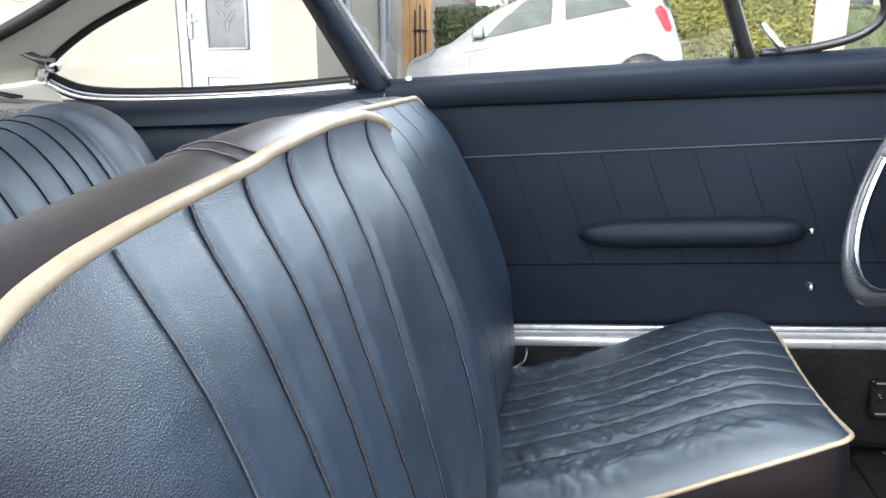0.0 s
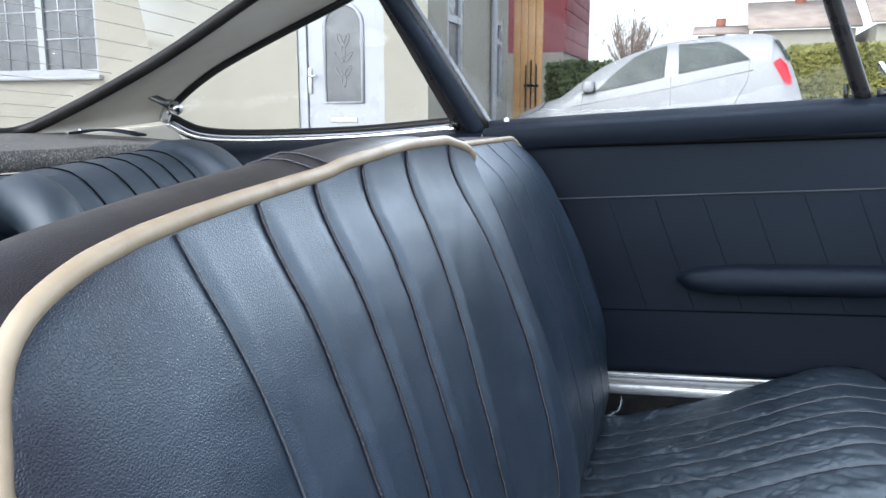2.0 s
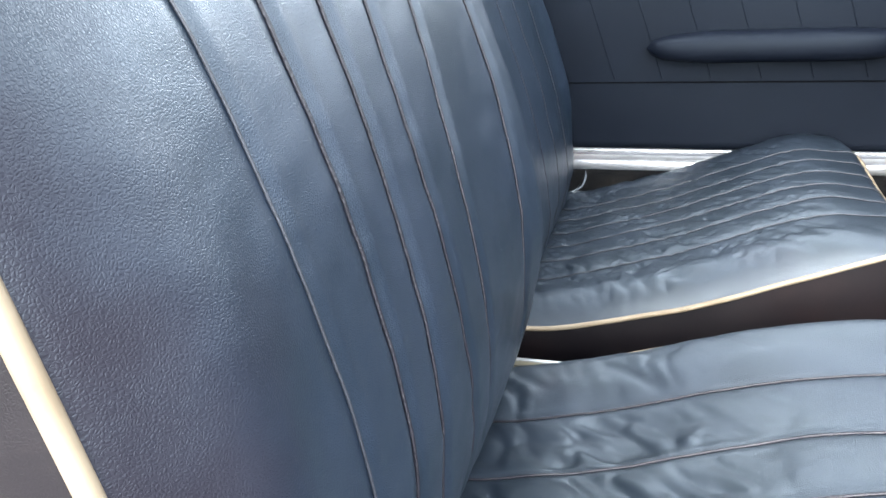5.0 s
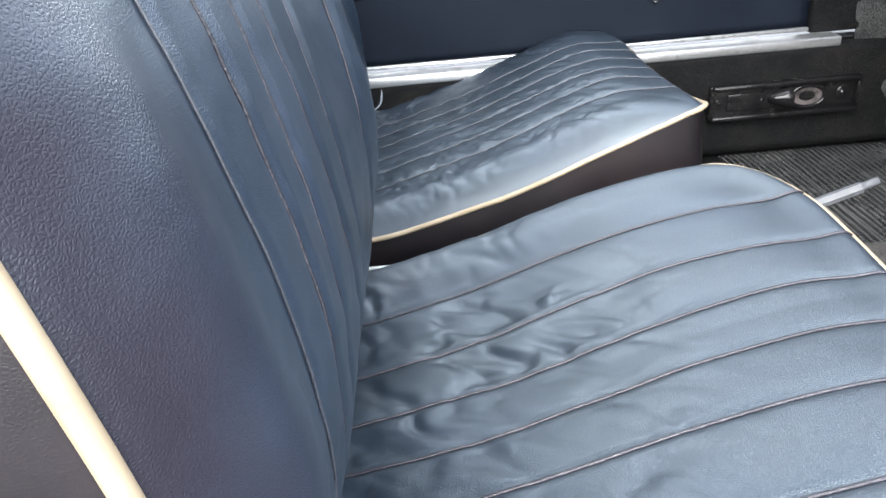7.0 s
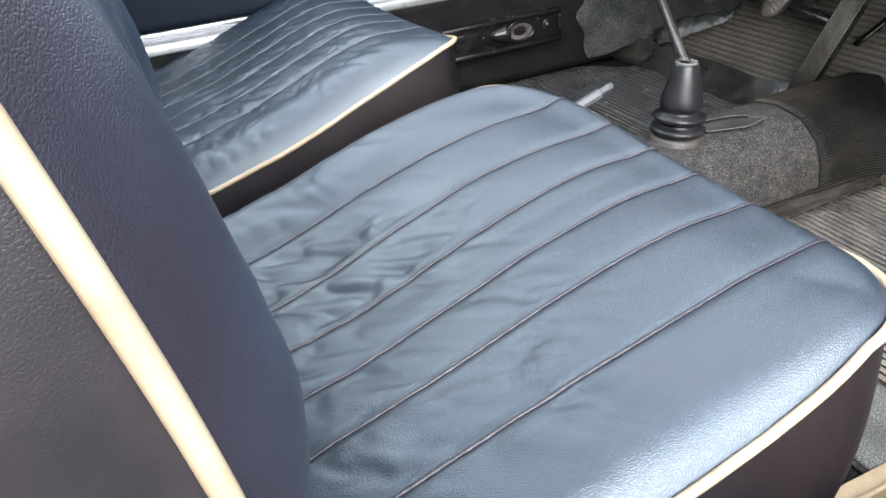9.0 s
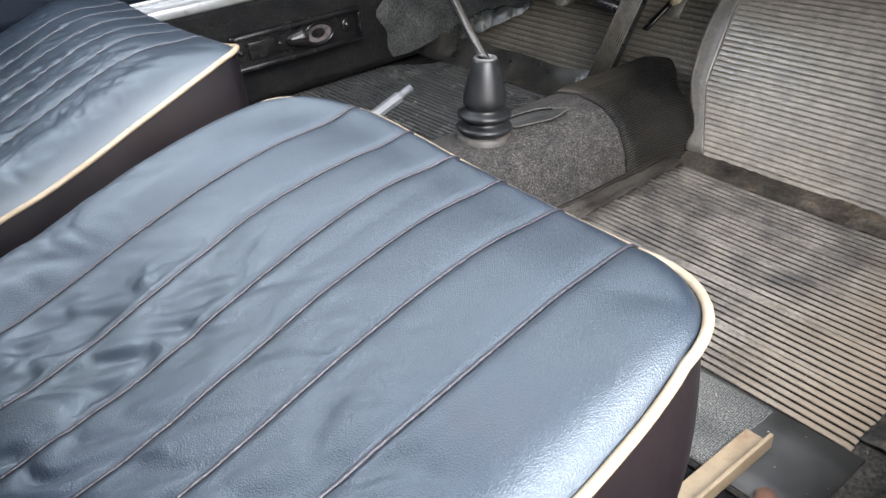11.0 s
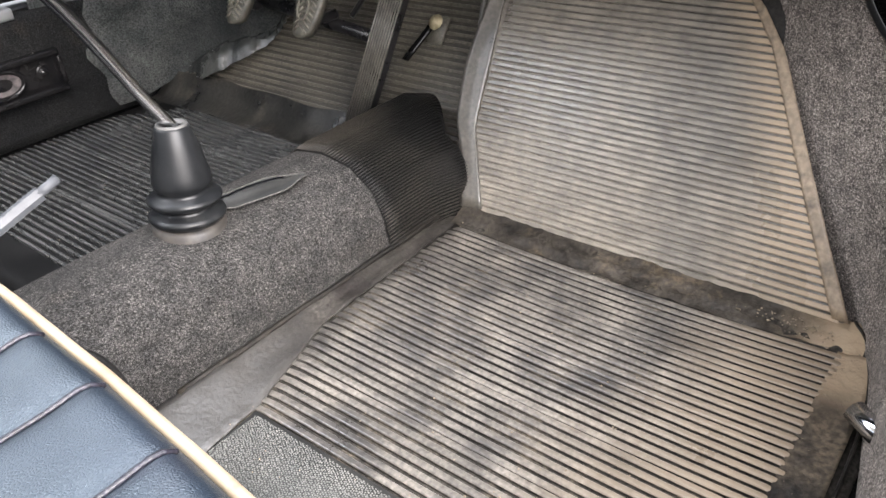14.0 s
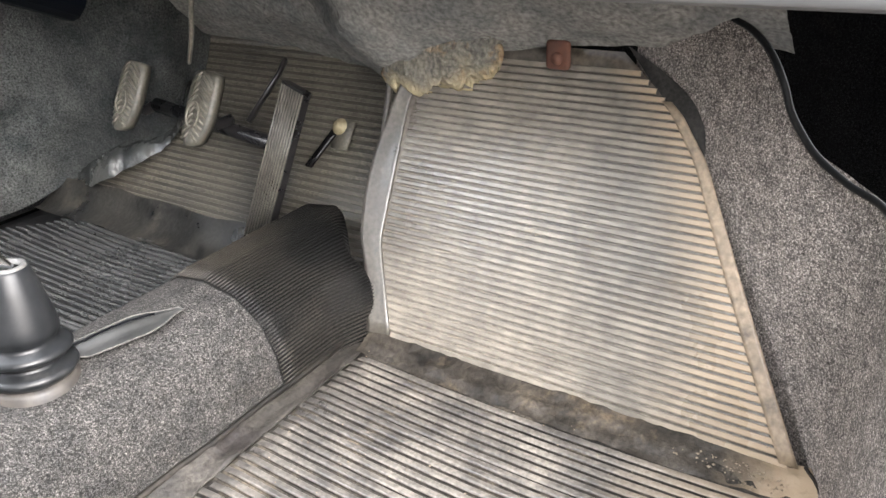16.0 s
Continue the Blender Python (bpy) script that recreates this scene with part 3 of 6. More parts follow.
front_seat("front_seat", "navy leather front seat with cream piping beside the open door", 0.50, 0.286, 0.480, 0.305,
                       [(0.3066, 0.3072, 0.3082, 0.3066, 0.3114, 0.312), (0.380, 0.3817, 0.3856, 0.3919, 0.392, 0.3879), (0.4461, 0.4469, 0.4552, 0.4639, 0.4658, 0.4582), (0.5042, 0.5174, 0.5234, 0.5315, 0.5348, 0.5251), (0.5816, 0.5927, 0.6014, 0.6086, 0.6034, 0.5965), (0.6887, 0.692, 0.6942, 0.6939, 0.6893, 0.6837)],
                       [(0.297, 0.2992, 0.3015, 0.3011, 0.2964, 0.2833), (0.3358, 0.3524, 0.3664, 0.3657, 0.3624, 0.3539), (0.3928, 0.4069, 0.4228, 0.4236, 0.4255, 0.4195), (0.4769, 0.4793, 0.4818, 0.4821, 0.4871, 0.4917), (0.5293, 0.5361, 0.5446, 0.5607, 0.5689, 0.5755), (0.666, 0.6815, 0.6952, 0.701, 0.6945, 0.6801)], 1.3,
                       [(-0.125, 0.292), (-0.08, 0.300), (0, 0.317), (0.139, 0.350), (0.218, 0.375), (0.276, 0.395), (0.31, 0.401), (0.40, 0.401)],
                       [(0.316, (0.3014, 0.3206, 0.3431, 0.3636, 0.3796, 0.3935, 0.3986, 0.3926, 0.3774)), (0.50, (0.2936, 0.305, 0.3150, 0.3361, 0.3578, 0.3747, 0.3835, 0.3860, 0.3754)), (0.678, (0.2775, 0.2947, 0.3136, 0.3386, 0.3607, 0.3776, 0.385, 0.3849, 0.3807))],
                       [(-1, 0.345), (-0.657, 0.349), (-0.41, 0.358), (-0.088, 0.367), (0.326, 0.372), (0.83, 0.372), (1, 0.368)],
                       (-0.100, -0.073, -0.0585, -0.0575, -0.0651, -0.0787, -0.094, -0.1078, -0.1232, -0.1423, -0.153),
                       (-0.095, -0.085, -0.080, -0.084, -0.092, -0.103, -0.1155, -0.126, -0.139, -0.149, -0.153),
                       [(0.170, 0.735), (0.175, 0.752), (0.180, 0.770), (0.187, 0.784), (0.203, 0.797), (0.22, 0.804), (0.236, 0.809), (0.265, 0.8145), (0.30, 0.8185), (0.34, 0.822), (0.395, 0.826), (0.44, 0.829), (0.47, 0.8335), (0.575, 0.841), (0.677, 0.842), (0.736, 0.833), (0.76, 0.822), (0.775, 0.805), (0.785, 0.775)],
                       far_tab=[(-0.125, 0.270), (-0.06, 0.286), (0.008, 0.306), (0.075, 0.331), (0.133, 0.351), (0.193, 0.366), (0.25, 0.377), (0.31, 0.390), (0.40, 0.395)])
front_seat("front_seat", "navy leather driver seat with cream piping and creased cushion", 1.205, 0.262, 1.165, 0.267, [1.05, 1.11, 1.17, 1.23, 1.29, 1.35], [1.012, 1.105, 1.20, 1.30], 6.7,
                    [(-0.08, 0.26), (0.106, 0.309), (0.252, 0.369), (0.365, 0.409), (0.40, 0.409)],
                    [(y, (0.288, 0.310, 0.329, 0.354, 0.382, 0.408, 0.412, 0.405, 0.397)) for y in (1.0, 1.2, 1.4)],
                    [(-1, 0.361), (0.5, 0.358), (1, 0.355)],
                    (-0.119, -0.104, -0.108, -0.119, -0.133, -0.151, -0.170, -0.187, -0.207, -0.235, -0.266),
                    (-0.150, -0.135, -0.138, -0.148, -0.163, -0.181, -0.200, -0.217, -0.237, -0.258, -0.272),
                    [(0.895, 0.800), (0.93, 0.818), (1.0, 0.828), (1.38, 0.828), (1.41, 0.818), (1.432, 0.790)], 1, corners=((0.88, 0.028), (0.5, 0.065)))

rec = thing("recliner_lever", "bent chrome recliner lever beside the driver seat", "lever", (-0.10, 1.43, 0.28))
part("rod", tube(spline([(-0.088, 1.43, 0.345), (-0.094, 1.43, 0.315), (-0.105, 1.43, 0.302), (-0.135, 1.428, 0.288)], 5), 0.0045, 8), CHROME, rec)
part("pivot", box((-0.135, 1.424, 0.255), (-0.085, 1.436, 0.295), 0.004), BLACK_METAL, rec)

# ---- driver's door, its sill and the pillars ----
DY = 1.457
door = thing("door_1", "closed black vinyl driver door with pleated panel", "car door", (0.2, 1.48, 0.35), kind="structure")


def door_skin(u, v):
    x = -0.33 + 1.05 * u
    z = 0.375 + 0.45 * v
    return Vector((x, DY + 0.004 * wob(x, z, 0, 5) - 0.006 * math.sin(v * math.pi), z))


GROOVE = mat("dark_groove", (0.002, 0.0022, 0.003), 0.8, spec=0.05)
skin = part("door_panel", slab(door_skin, 60, 30, (0, 0.05, 0)), VINYL, door, "matt black vinyl door panel")
part("window_pad", grid(lambda u, v: Vector((-0.34 + 1.08 * u, DY - 0.014 + 0.05 * (1 - math.cos(v * math.pi)) * 0.5 * (1 if v > 0.5 else 0.35) - 0.012 * math.sin(v * math.pi), 0.808 + 0.006 * u + 0.058 * math.sin(v * math.pi / 2))), 60, 16), VINYL, door, "padded window sill of the door")
part("door_crease", tube([(-0.32 + 1.02 * k / 40, DY - 0.0075, 0.711 + 0.007 * k / 40) for k in range(41)], 0.0018, 6), mat("grey_welt", (0.028, 0.032, 0.040), 0.55, spec=0.3), skin)
part("pad_crease", tube([(-0.33 + 1.05 * k / 40, DY - 0.012, 0.8135 - 0.0165 * k / 40) for k in range(41)], 0.0035, 6), GROOVE, skin)
part("door_crease", tube([(-0.32 + 1.02 * k / 40, DY - 0.0065, 0.500 - 0.003 * k / 40) for k in range(41)], 0.0012, 6), GROOVE, skin)
for k in range(9):
    x = -0.190 + 0.083 * k
    part("pleat_line", tube([door_skin((x + 0.065 * j / 20 + 0.33) / 1.05, (0.33 - 0.20 * j / 20) / 0.45) + Vector((0, 0.0002, 0)) for j in range(21)], 0.0011, 6), VINYL, skin)


def arm(u, v):
    a = 2 * math.pi * u
    x = 0.014 + 0.40 * v
    e = (1 - abs(2 * v - 1) ** 7) ** 0.5
    c, s = math.cos(a), math.sin(a)
    return Vector((x, DY - 0.03 + 0.034 * e * math.copysign(abs(c) ** 0.8, c), 0.563 + e * 0.026 * math.copysign(abs(s) ** 0.7, s) * (1.0 if v > 0.25 else 0.8 + 0.8 * v)))


armrest = part("armrest", grid(arm, 28, 40, close_u=True), VINYL, door, "padded black armrest")
part("armrest_screw", lathe([(0.0, 0.006), (0.004, 0.005), (0.006, 0.0)], (0.425, DY - 0.012, 0.558), (0, -1, 0), 12), CHROME, armrest)
part("door_button", lathe([(0.0, 0.012), (0.005, 0.011), (0.0055, 0.004), (0.009, 0.002), (0.009, 0)], (0.429, DY - 0.005, 0.453), (0, -1, 0), 14), CHROME, door)
part("door_edge_strip", box((-0.34, DY - 0.012, 0.369), (0.72, DY - 0.002, 0.376), 0.002), ALU, door, "thin bright strip along the door's lower edge")
part("lock_pin", tube([(0.289, DY + 0.03, 0.86), (0.289, DY + 0.03, 0.892)], 0.004, 10), BLACK_METAL, door)
part("sill_bead", lathe([(0, 0.008), (0.005, 0.006), (0.006, 0)], (-0.295, DY - 0.01, 0.862), (0, 0, 1), 10), ALU, door)
part("quarter_light_post", tube(spline([(0.318, 1.492, 0.86), (0.262, 1.445, 1.02), (0.19, 1.37, 1.24)], 6), 0.014, 8), BLACK_METAL, door)
part("quarter_light_frame", tube(spline([(0.335, 1.487, 0.872), (0.42, 1.488, 0.876), (0.50, 1.482, 0.895), (0.53, 1.473, 0.935), (0.49, 1.45, 1.0), (0.40, 1.415, 1.10)], 6), 0.008, 8), BLACK_METAL, door)
part("quarter_light_catch", tube([(0.372, 1.468, 0.874), (0.362, 1.470, 0.886), (0.335, 1.474, 0.922)], 0.006, 8), CHROME, door)
pane = part("window_pane", slab(quadf((-0.33, 1.50, 0.85), (0.32, 1.50, 0.85), (0.17, 1.355, 1.29), (-0.55, 1.355, 1.29)), 2, 2, (0, 0.004, 0)), GLASS, door)
pane.visible_shadow = False
pane = part("quarter_light_pane", slab(quadf((0.33, 1.50, 0.86), (0.54, 1.50, 0.86), (0.33, 1.385, 1.20), (0.205, 1.375, 1.225)), 2, 2, (0, 0.004, 0)), GLASS, door)
pane.visible_shadow = False

sill = thing("door_sill", "bright aluminium sill strip over black carpet", "sill", (0.2, 1.46, 0.14), kind="structure")
part("tread_strip", box((-0.36, DY - 0.034, 0.341), (0.775, DY + 0.01, 0.360), 0.004), ALU, sill, "scuffed aluminium tread strip")
part("sill_carpet", slab(quadf((-0.6, DY - 0.032, 0.345), (1.0, DY - 0.032, 0.345), (1.0, DY - 0.012, 0.14), (-0.6, DY - 0.012, 0.14)), 40, 12, (0, 0.06, 0)), CARPET_BLACK, sill, "black carpet on the inner sill")
part("sill_outer", box((-0.6, DY + 0.012, 0.12), (1.0, DY + 0.1, 0.352), 0.01), BODY, sill)

vent = thing("heater_outlet", "black metal heater slide panel with oval opening", "heater outlet", (0.62, DY - 0.04, 0.2))
VX0, VX1, VZ = 0.53, 0.818, 0.254
GLOSS_BLACK = mat("gloss_black_metal", (0.004, 0.004, 0.0045), 0.22, col2=(0.008, 0.0075, 0.0075), vscale=30, bump=0.2, bscale=60, spec=0.22)
part("back_plate", box((VX0, DY - 0.046, VZ - 0.034), (VX1, DY - 0.034, VZ + 0.034), 0.004), GLOSS_BLACK, vent)
part("rail", box((VX0 + 0.003, DY - 0.056, VZ + 0.024), (VX1 - 0.003, DY - 0.044, VZ + 0.035), 0.004), GLOSS_BLACK, vent)
part("rail", box((VX0 + 0.003, DY - 0.056, VZ - 0.035), (VX1 - 0.003, DY - 0.044, VZ - 0.024), 0.004), GLOSS_BLACK, vent)
part("end_cap", box((VX1 - 0.010, DY - 0.053, VZ - 0.023), (VX1 - 0.001, DY - 0.045, VZ + 0.023), 0.003), GLOSS_BLACK, vent)
part("slide", box((0.562, DY - 0.051, VZ - 0.016), (0.664, DY - 0.045, VZ + 0.018), 0.0028), GLOSS_BLACK, vent, "sliding plate")
part("slide_rim", tube([(0.716 + 0.033 * math.cos(a), DY - 0.049, VZ + 0.001 + 0.021 * math.sin(a)) for a in [2 * math.pi * k / 28 for k in range(28)]], 0.0045, 8, closed=True), GLOSS_BLACK, vent)
part("duct", grid(lambda u, v: Vector((0.716 + 0.031 * (1 - 0.5 * v) * math.cos(2 * math.pi * u), DY - 0.0475 + 0.0009 * v, VZ + 0.001 + 0.019 * (1 - 0.5 * v) * math.sin(2 * math.pi * u))), 24, 4, close_u=True), mat("dusty_duct_metal", (0.10, 0.085, 0.085), 0.45, 0.3, col2=(0.03, 0.027, 0.028), vscale=60, contrast=(0.42, 0.58)), vent)
part("grip", lathe([(0.0, -0.004), (0.008, -0.003), (0.011, 0.006), (0.017, 0.022), (0.021, 0.034), (0.019, 0.038)], (0.644, DY - 0.052, VZ + 0.004), (1, -0.05, 0), 20), GLOSS_BLACK, vent, "cone-shaped black grip")
for x, r in ((0.546, 0.006), (0.628, 0.007), (0.783, 0.011)):
    part("screw", lathe([(0, 0.005), (0.55 * r, 0.0045), (0.65 * r, 0.002), (0.75 * r, 0.001), (r, 0.003), (1.2 * r, 0.0)], (x, DY - 0.0475, VZ + 0.002), (0, -1, 0), 18), GLOSS_BLACK, vent)

# left side: pillar, quarter window, rear pillar
side = thing("side_structure", "black centre pillar and cream rear pillar of the car", "pillar", (-0.6, 1.48, 0.85), kind="structure")
part("centre_pillar", slab(quadf((-0.40, 1.462, 0.845), (-0.33, 1.462, 0.845), (-0.53, 1.335, 1.24), (-0.575, 1.335, 1.24)), 4, 12, (0, 0.05, 0)), BLACK_METAL, side, "black slanted centre pillar")
part("front_pillar_panel", box((0.726, DY - 0.006, 0.362), (1.15, DY + 0.05, 0.86), 0.006), CARPET_BLACK, side, "black carpeted panel ahead of the door")
part("kick_panel", box((0.97, DY - 0.010, 0.10), (1.26, DY + 0.05, 0.361), 0.004), CARPET_BLACK, side, "black carpeted panel beside the pedals")
part("pillar_pad", tube(spline([(-0.352, 1.452, 0.84), (-0.43, 1.402, 1.0), (-0.51, 1.352, 1.15)], 8), 0.017, 10), VINYL, side)
part("quarter_sill", grid(lambda u, v: Vector((-1.08 + 0.74 * u, 1.40 + 0.085 * v - 0.02 * math.sin(v * math.pi), 0.80 + 0.052 * math.sin(v * math.pi / 2) + 0.012 * (1 - u) ** 3)), 30, 12), VINYL, side, "padded black ledge under the quarter window")
part("quarter_panel", slab(quadf((-1.2, 1.42, 0.3), (-0.33, 1.44, 0.3), (-0.33, 1.425, 0.805), (-1.2, 1.40, 0.805)), 10, 10, (0, 0.05, 0)), VINYL, side, "black vinyl rear side panel")
Q_LOW = spline([(-0.40, 1.468, 0.858), (-0.62, 1.468, 0.852), (-0.87, 1.468, 0.858), (-1.0, 1.465, 0.872), (-1.066, 1.452, 0.905)], 8)
Q_UP = spline([(-1.066, 1.452, 0.905), (-1.045, 1.44, 0.94), (-0.93, 1.42, 0.998), (-0.78, 1.40, 1.048), (-0.62, 1.385, 1.096), (-0.49, 1.365, 1.135)], 8)
part("quarter_chrome", tube([p + Vector((0, -0.006, -0.003)) for p in Q_LOW], 0.0105, 10), CHROME, side, "chrome strip under the quarter window")
part("quarter_gasket", tube([p + Vector((0, 0.006, 0.011)) for p in Q_LOW] + Q_UP, 0.009, 8), RUBBER_DARK, side, "black rubber window seal")
qp = part("quarter_pane", slab(quadf((-1.09, 1.475, 0.85), (-0.36, 1.478, 0.85), (-0.44, 1.37, 1.16), (-1.05, 1.37, 1.16)), 2, 2, (0, 0.003, 0)), GLASS, side)
qp.visible_shadow = False
catch = part("window_catch", join(tube([(-1.060, 1.425, 0.912), (-1.040, 1.41, 0.925), (-1.020, 1.40, 0.943)], 0.012, 10), lathe([(0, 0.012), (0.012, 0.009), (0.016, 0.0), (0.010, -0.01)], (-1.005, 1.395, 0.932), (0.6, -0.6, 0.3), 14)), CHROME, side, "chrome quarter window catch")
part("catch_lever", tube([(-1.005, 1.375, 0.938), (-1.02, 1.362, 0.950), (-1.035, 1.350, 0.961), (-1.048, 1.340, 0.968)], 0.010, 10, taper=0.009, flat=0.55), mat("worn_grey_metal", (0.14, 0.14, 0.135), 0.35, 0.8), catch)
# rear window seal runs down and across
R_EDGE = spline([(-0.46, 1.20, 1.185), (-0.64, 1.20, 1.110), (-0.90, 1.20, 0.999), (-1.185, 1.20, 0.906), (-1.24, 1.15, 0.892)], 8)


def c_pillar(u, v):
    a = Q_UP[min(int(round(u * 40)), 40)] + Vector((0, -0.004, 0.004))
    b = R_EDGE[31 - min(int(round(u * 31)), 31)]
    return a.lerp(b, v) + Vector((0, -0.012, -0.006)) * math.sin(v * math.pi)


part("rear_pillar_trim", grid(c_pillar, 40, 12), CREAM_VINYL, side, "cream vinyl trim on the rear pillar")
part("rear_pillar_foot", grid(lambda u, v: Vector((-1.066, 1.452, 0.90)).lerp(Vector((-1.24, 1.15, 0.887)), u) + Vector((0.05 * v * (1 - u), -0.02 * v, -(0.05 - 0.03 * u) * v)), 12, 4), CREAM_VINYL, side)
rear = thing("window_1", "rear window with black rubber seal and heating wires", "rear window", (-1.1, 0.79, 0.9), kind="structure")
part("window_frame", tube([p + Vector((0, 0, 0.002)) for p in R_EDGE] + spline([(-1.25, 1.14, 0.891), (-1.30, 0.79, 0.885), (-1.25, 0.44, 0.891)], 8), 0.012, 8), RUBBER_DARK, rear, "black rubber seal of the rear window")
part("window_frame", tube([Vector((p.x, 1.58 - p.y, p.z)) for p in R_EDGE], 0.012, 8), RUBBER_DARK, rear)
rp = part("pane", grid(lambda u, v: Vector((-0.45 - 0.82 * u - 0.05 * math.sin(v * math.pi) * u, 0.36 + 0.86 * v, 1.195 - 0.30 * u + 0.02 * math.sin(v * math.pi))), 16, 16), GLASS, rear)
rp.visible_shadow = False
WIRE = mat("heating_wire", (0.40, 0.37, 0.33), 0.6)
for k in range(13):
    u = 0.18 + 0.06 * k
    part("heating_wire", tube([(-0.45 - 0.82 * u - 0.05 * math.sin(v / 16 * math.pi) * u + 0.002, 0.38 + 0.82 * v / 16, 1.192 - 0.30 * u + 0.02 * math.sin(v / 16 * math.pi)) for v in range(17)], 0.0007, 4), WIRE, rear)

shelf = thing("parcel_shelf", "grey carpeted parcel shelf behind the rear seats", "shelf", (-1.05, 0.79, 0.82), kind="structure")
part("shelf_top", slab(lambda u, v: Vector((-1.30 + 0.44 * u, 0.40 + 0.88 * v, 0.903 - 0.045 * u + 0.003 * wob(u * 3, v * 5, 0, 1))), 24, 30, (0, 0, -0.03)), SHELF_GREY, shelf)
strap = part("strap", slab(lambda u, v: Vector((-1.08 + 0.14 * u, 1.17 + 0.028 * v + 0.02 * u, 0.890 - 0.012 * u + 0.008 * math.sin(u * math.pi))), 12, 3, (0, 0, -0.004)), VINYL, shelf, "black leather strap")
part("strap_stud", lathe([(0, 0.004), (0.005, 0.003), (0.006, 0)], (-1.065, 1.186, 0.892), (0, 0, 1), 12), CHROME, strap)

# rear seat backs
def rear_seat(label, y0, y1, pleats, seed):
    rs = thing("rear_seat", label, "car seat", (-0.75, (y0 + y1) / 2, 0.2), group="rear seats")
    mid, h = (y0 + y1) / 2, (y1 - y0) / 2

    def f(u, v):
        s, t = 2 * u - 1, 2 * v - 1
        z = 0.42 + (0.415 + 0.017 * t) * u - 0.018 * abs(t) ** 24 * sstep(0.5, 1, u)
        y = mid + h * t * (1 - 0.02 * max(s, 0) ** 6)
        x = -0.60 - 0.16 * u + 0.06 * (1 - abs(t) ** 4) * (1 - max(s, 0) ** 4) ** 0.7
        d = min(abs(y - q) for q in pleats)
        x -= 0.004 * math.exp(-(d / 0.006) ** 2) * (1 - max(s, 0) ** 10)
        wing = sstep(max(pleats) + 0.022, max(pleats) + 0.055, y)
        x += 0.034 * wing * (1 - max(s, 0) ** 8)
        z += 0.010 * wing * (1 - abs(t) ** 6) * sstep(0.6, 1, u)
        return Vector((x, y, z))
    back = part("backrest", grid(f, 60, 90), LEATHER, rs, "navy leather pleated backrest")
    part("back_top", grid(lambda u, v: f(1, u) + Vector((-0.10 * v, 0, 0.012 * math.sin(v * math.pi) - 0.01 * v)), 40, 8), LEATHER, back)
    part("back_side", grid(lambda u, v: f(u, 1) + Vector((-0.12 * v, 0.006 * math.sin(v * 3.1), 0)), 20, 4), LEATHER, back)
    part("back_side", grid(lambda u, v: f(u, 0) + Vector((-0.12 * v, -0.006 * math.sin(v * 3.1), 0)), 20, 4), LEATHER, back)
    for q in pleats:
        t = (q - mid) / h
        part("seam", tube([f(k / 30, (t / (1 - 0.02 * max(2 * k / 30 - 1, 0) ** 6) + 1) / 2) + Vector((0.001, 0, 0.001)) for k in range(31)] + [f(1, (t / 0.98 + 1) / 2) + Vector((-0.10 * w, 0, 0.012 * math.sin(w * math.pi) - 0.01 * w + 0.0008)) for w in (0.15, 0.3, 0.5, 0.75, 1.0)], 0.0011, 6), GROOVE, back)
    if max(pleats) < 0.7:
        part("side_bolster", tube(spline([(-0.70, 0.690, 0.790), (-0.650, 0.668, 0.800), (-0.605, 0.655, 0.775), (-0.575, 0.650, 0.700), (-0.555, 0.650, 0.58), (-0.540, 0.650, 0.44)], 6), 0.034, 14), LEATHER, back, "rounded inner bolster")
    part("cushion", box((-0.78, y0 + 0.01, 0.20), (-0.36, y1 - 0.01, 0.42), 0.04, 4), LEATHER, rs)
    return rs


rear_seat("navy leather pleated rear seat beside the quarter window", 0.735, 1.195, [0.775, 0.840, 0.900, 0.951, 0.998, 1.043], 2.0)
rear_seat("navy leather pleated rear seat behind the passenger seat", 0.265, 0.722, [0.43, 0.48, 0.53, 0.58, 0.63, 0.68], 3.0)

# roof, windscreen side and the open side
roof = thing("ceiling", "cream headlining under the car roof", "roof", (-0.1, 0.79, 1.15), kind="structure")
part("roof_panel", slab(lambda u, v: Vector((-0.46 + 0.66 * u, 0.25 + 1.08 * v, 1.175 + 0.135 * sstep(0, 0.5, u) + 0.045 * math.sin(v * math.pi))), 16, 20, (0, 0, 0.03)), CREAM_VINYL, roof)
for yy, dy in ((1.40, 0.09), (0.18, -0.09)):
    part("windscreen_pillar", tube([(0.20, yy - dy * 0.6, 1.31), (0.66, yy + dy * 0.5, 1.08), (0.92, yy + dy, 0.86)], 0.024, 10), VINYL, roof)

# ---- footwells ----
def rib_bar(w, h, c, bow=0.0, fade=0.0):
    """A rib of unit length with rounded shoulders, bowed along it and sinking away at its far end."""
    prof = [(-w, 0), (-w, h - c), (-w + 0.5 * c, h - 0.25 * c), (-w + c, h), (w - c, h), (w - 0.5 * c, h - 0.25 * c), (w, h - c), (w, 0)]
    bm = bmesh.new()
    rows = []
    for y in ((0, 1) if not bow and not fade else (0, 0.015, 0.15, 0.3, 0.45, 0.6, 0.75, 0.88, 0.96, 1)):
        k = 1 - fade * (0.35 * sstep(0.015, 0.0, y) + 0.9 * sstep(0.95, 1.0, y))
        rows.append([bm.verts.new((x - bow * 4 * y * (1 - y), y, z * k)) for x, z in prof])
    for a, b in zip(rows, rows[1:]):
        for k in range(len(prof) - 1):
            bm.faces.new((a[k], a[k + 1], b[k + 1], b[k]))
    bm.faces.new(rows[0])
    bm.faces.new(rows[-1][::-1])
    return bm


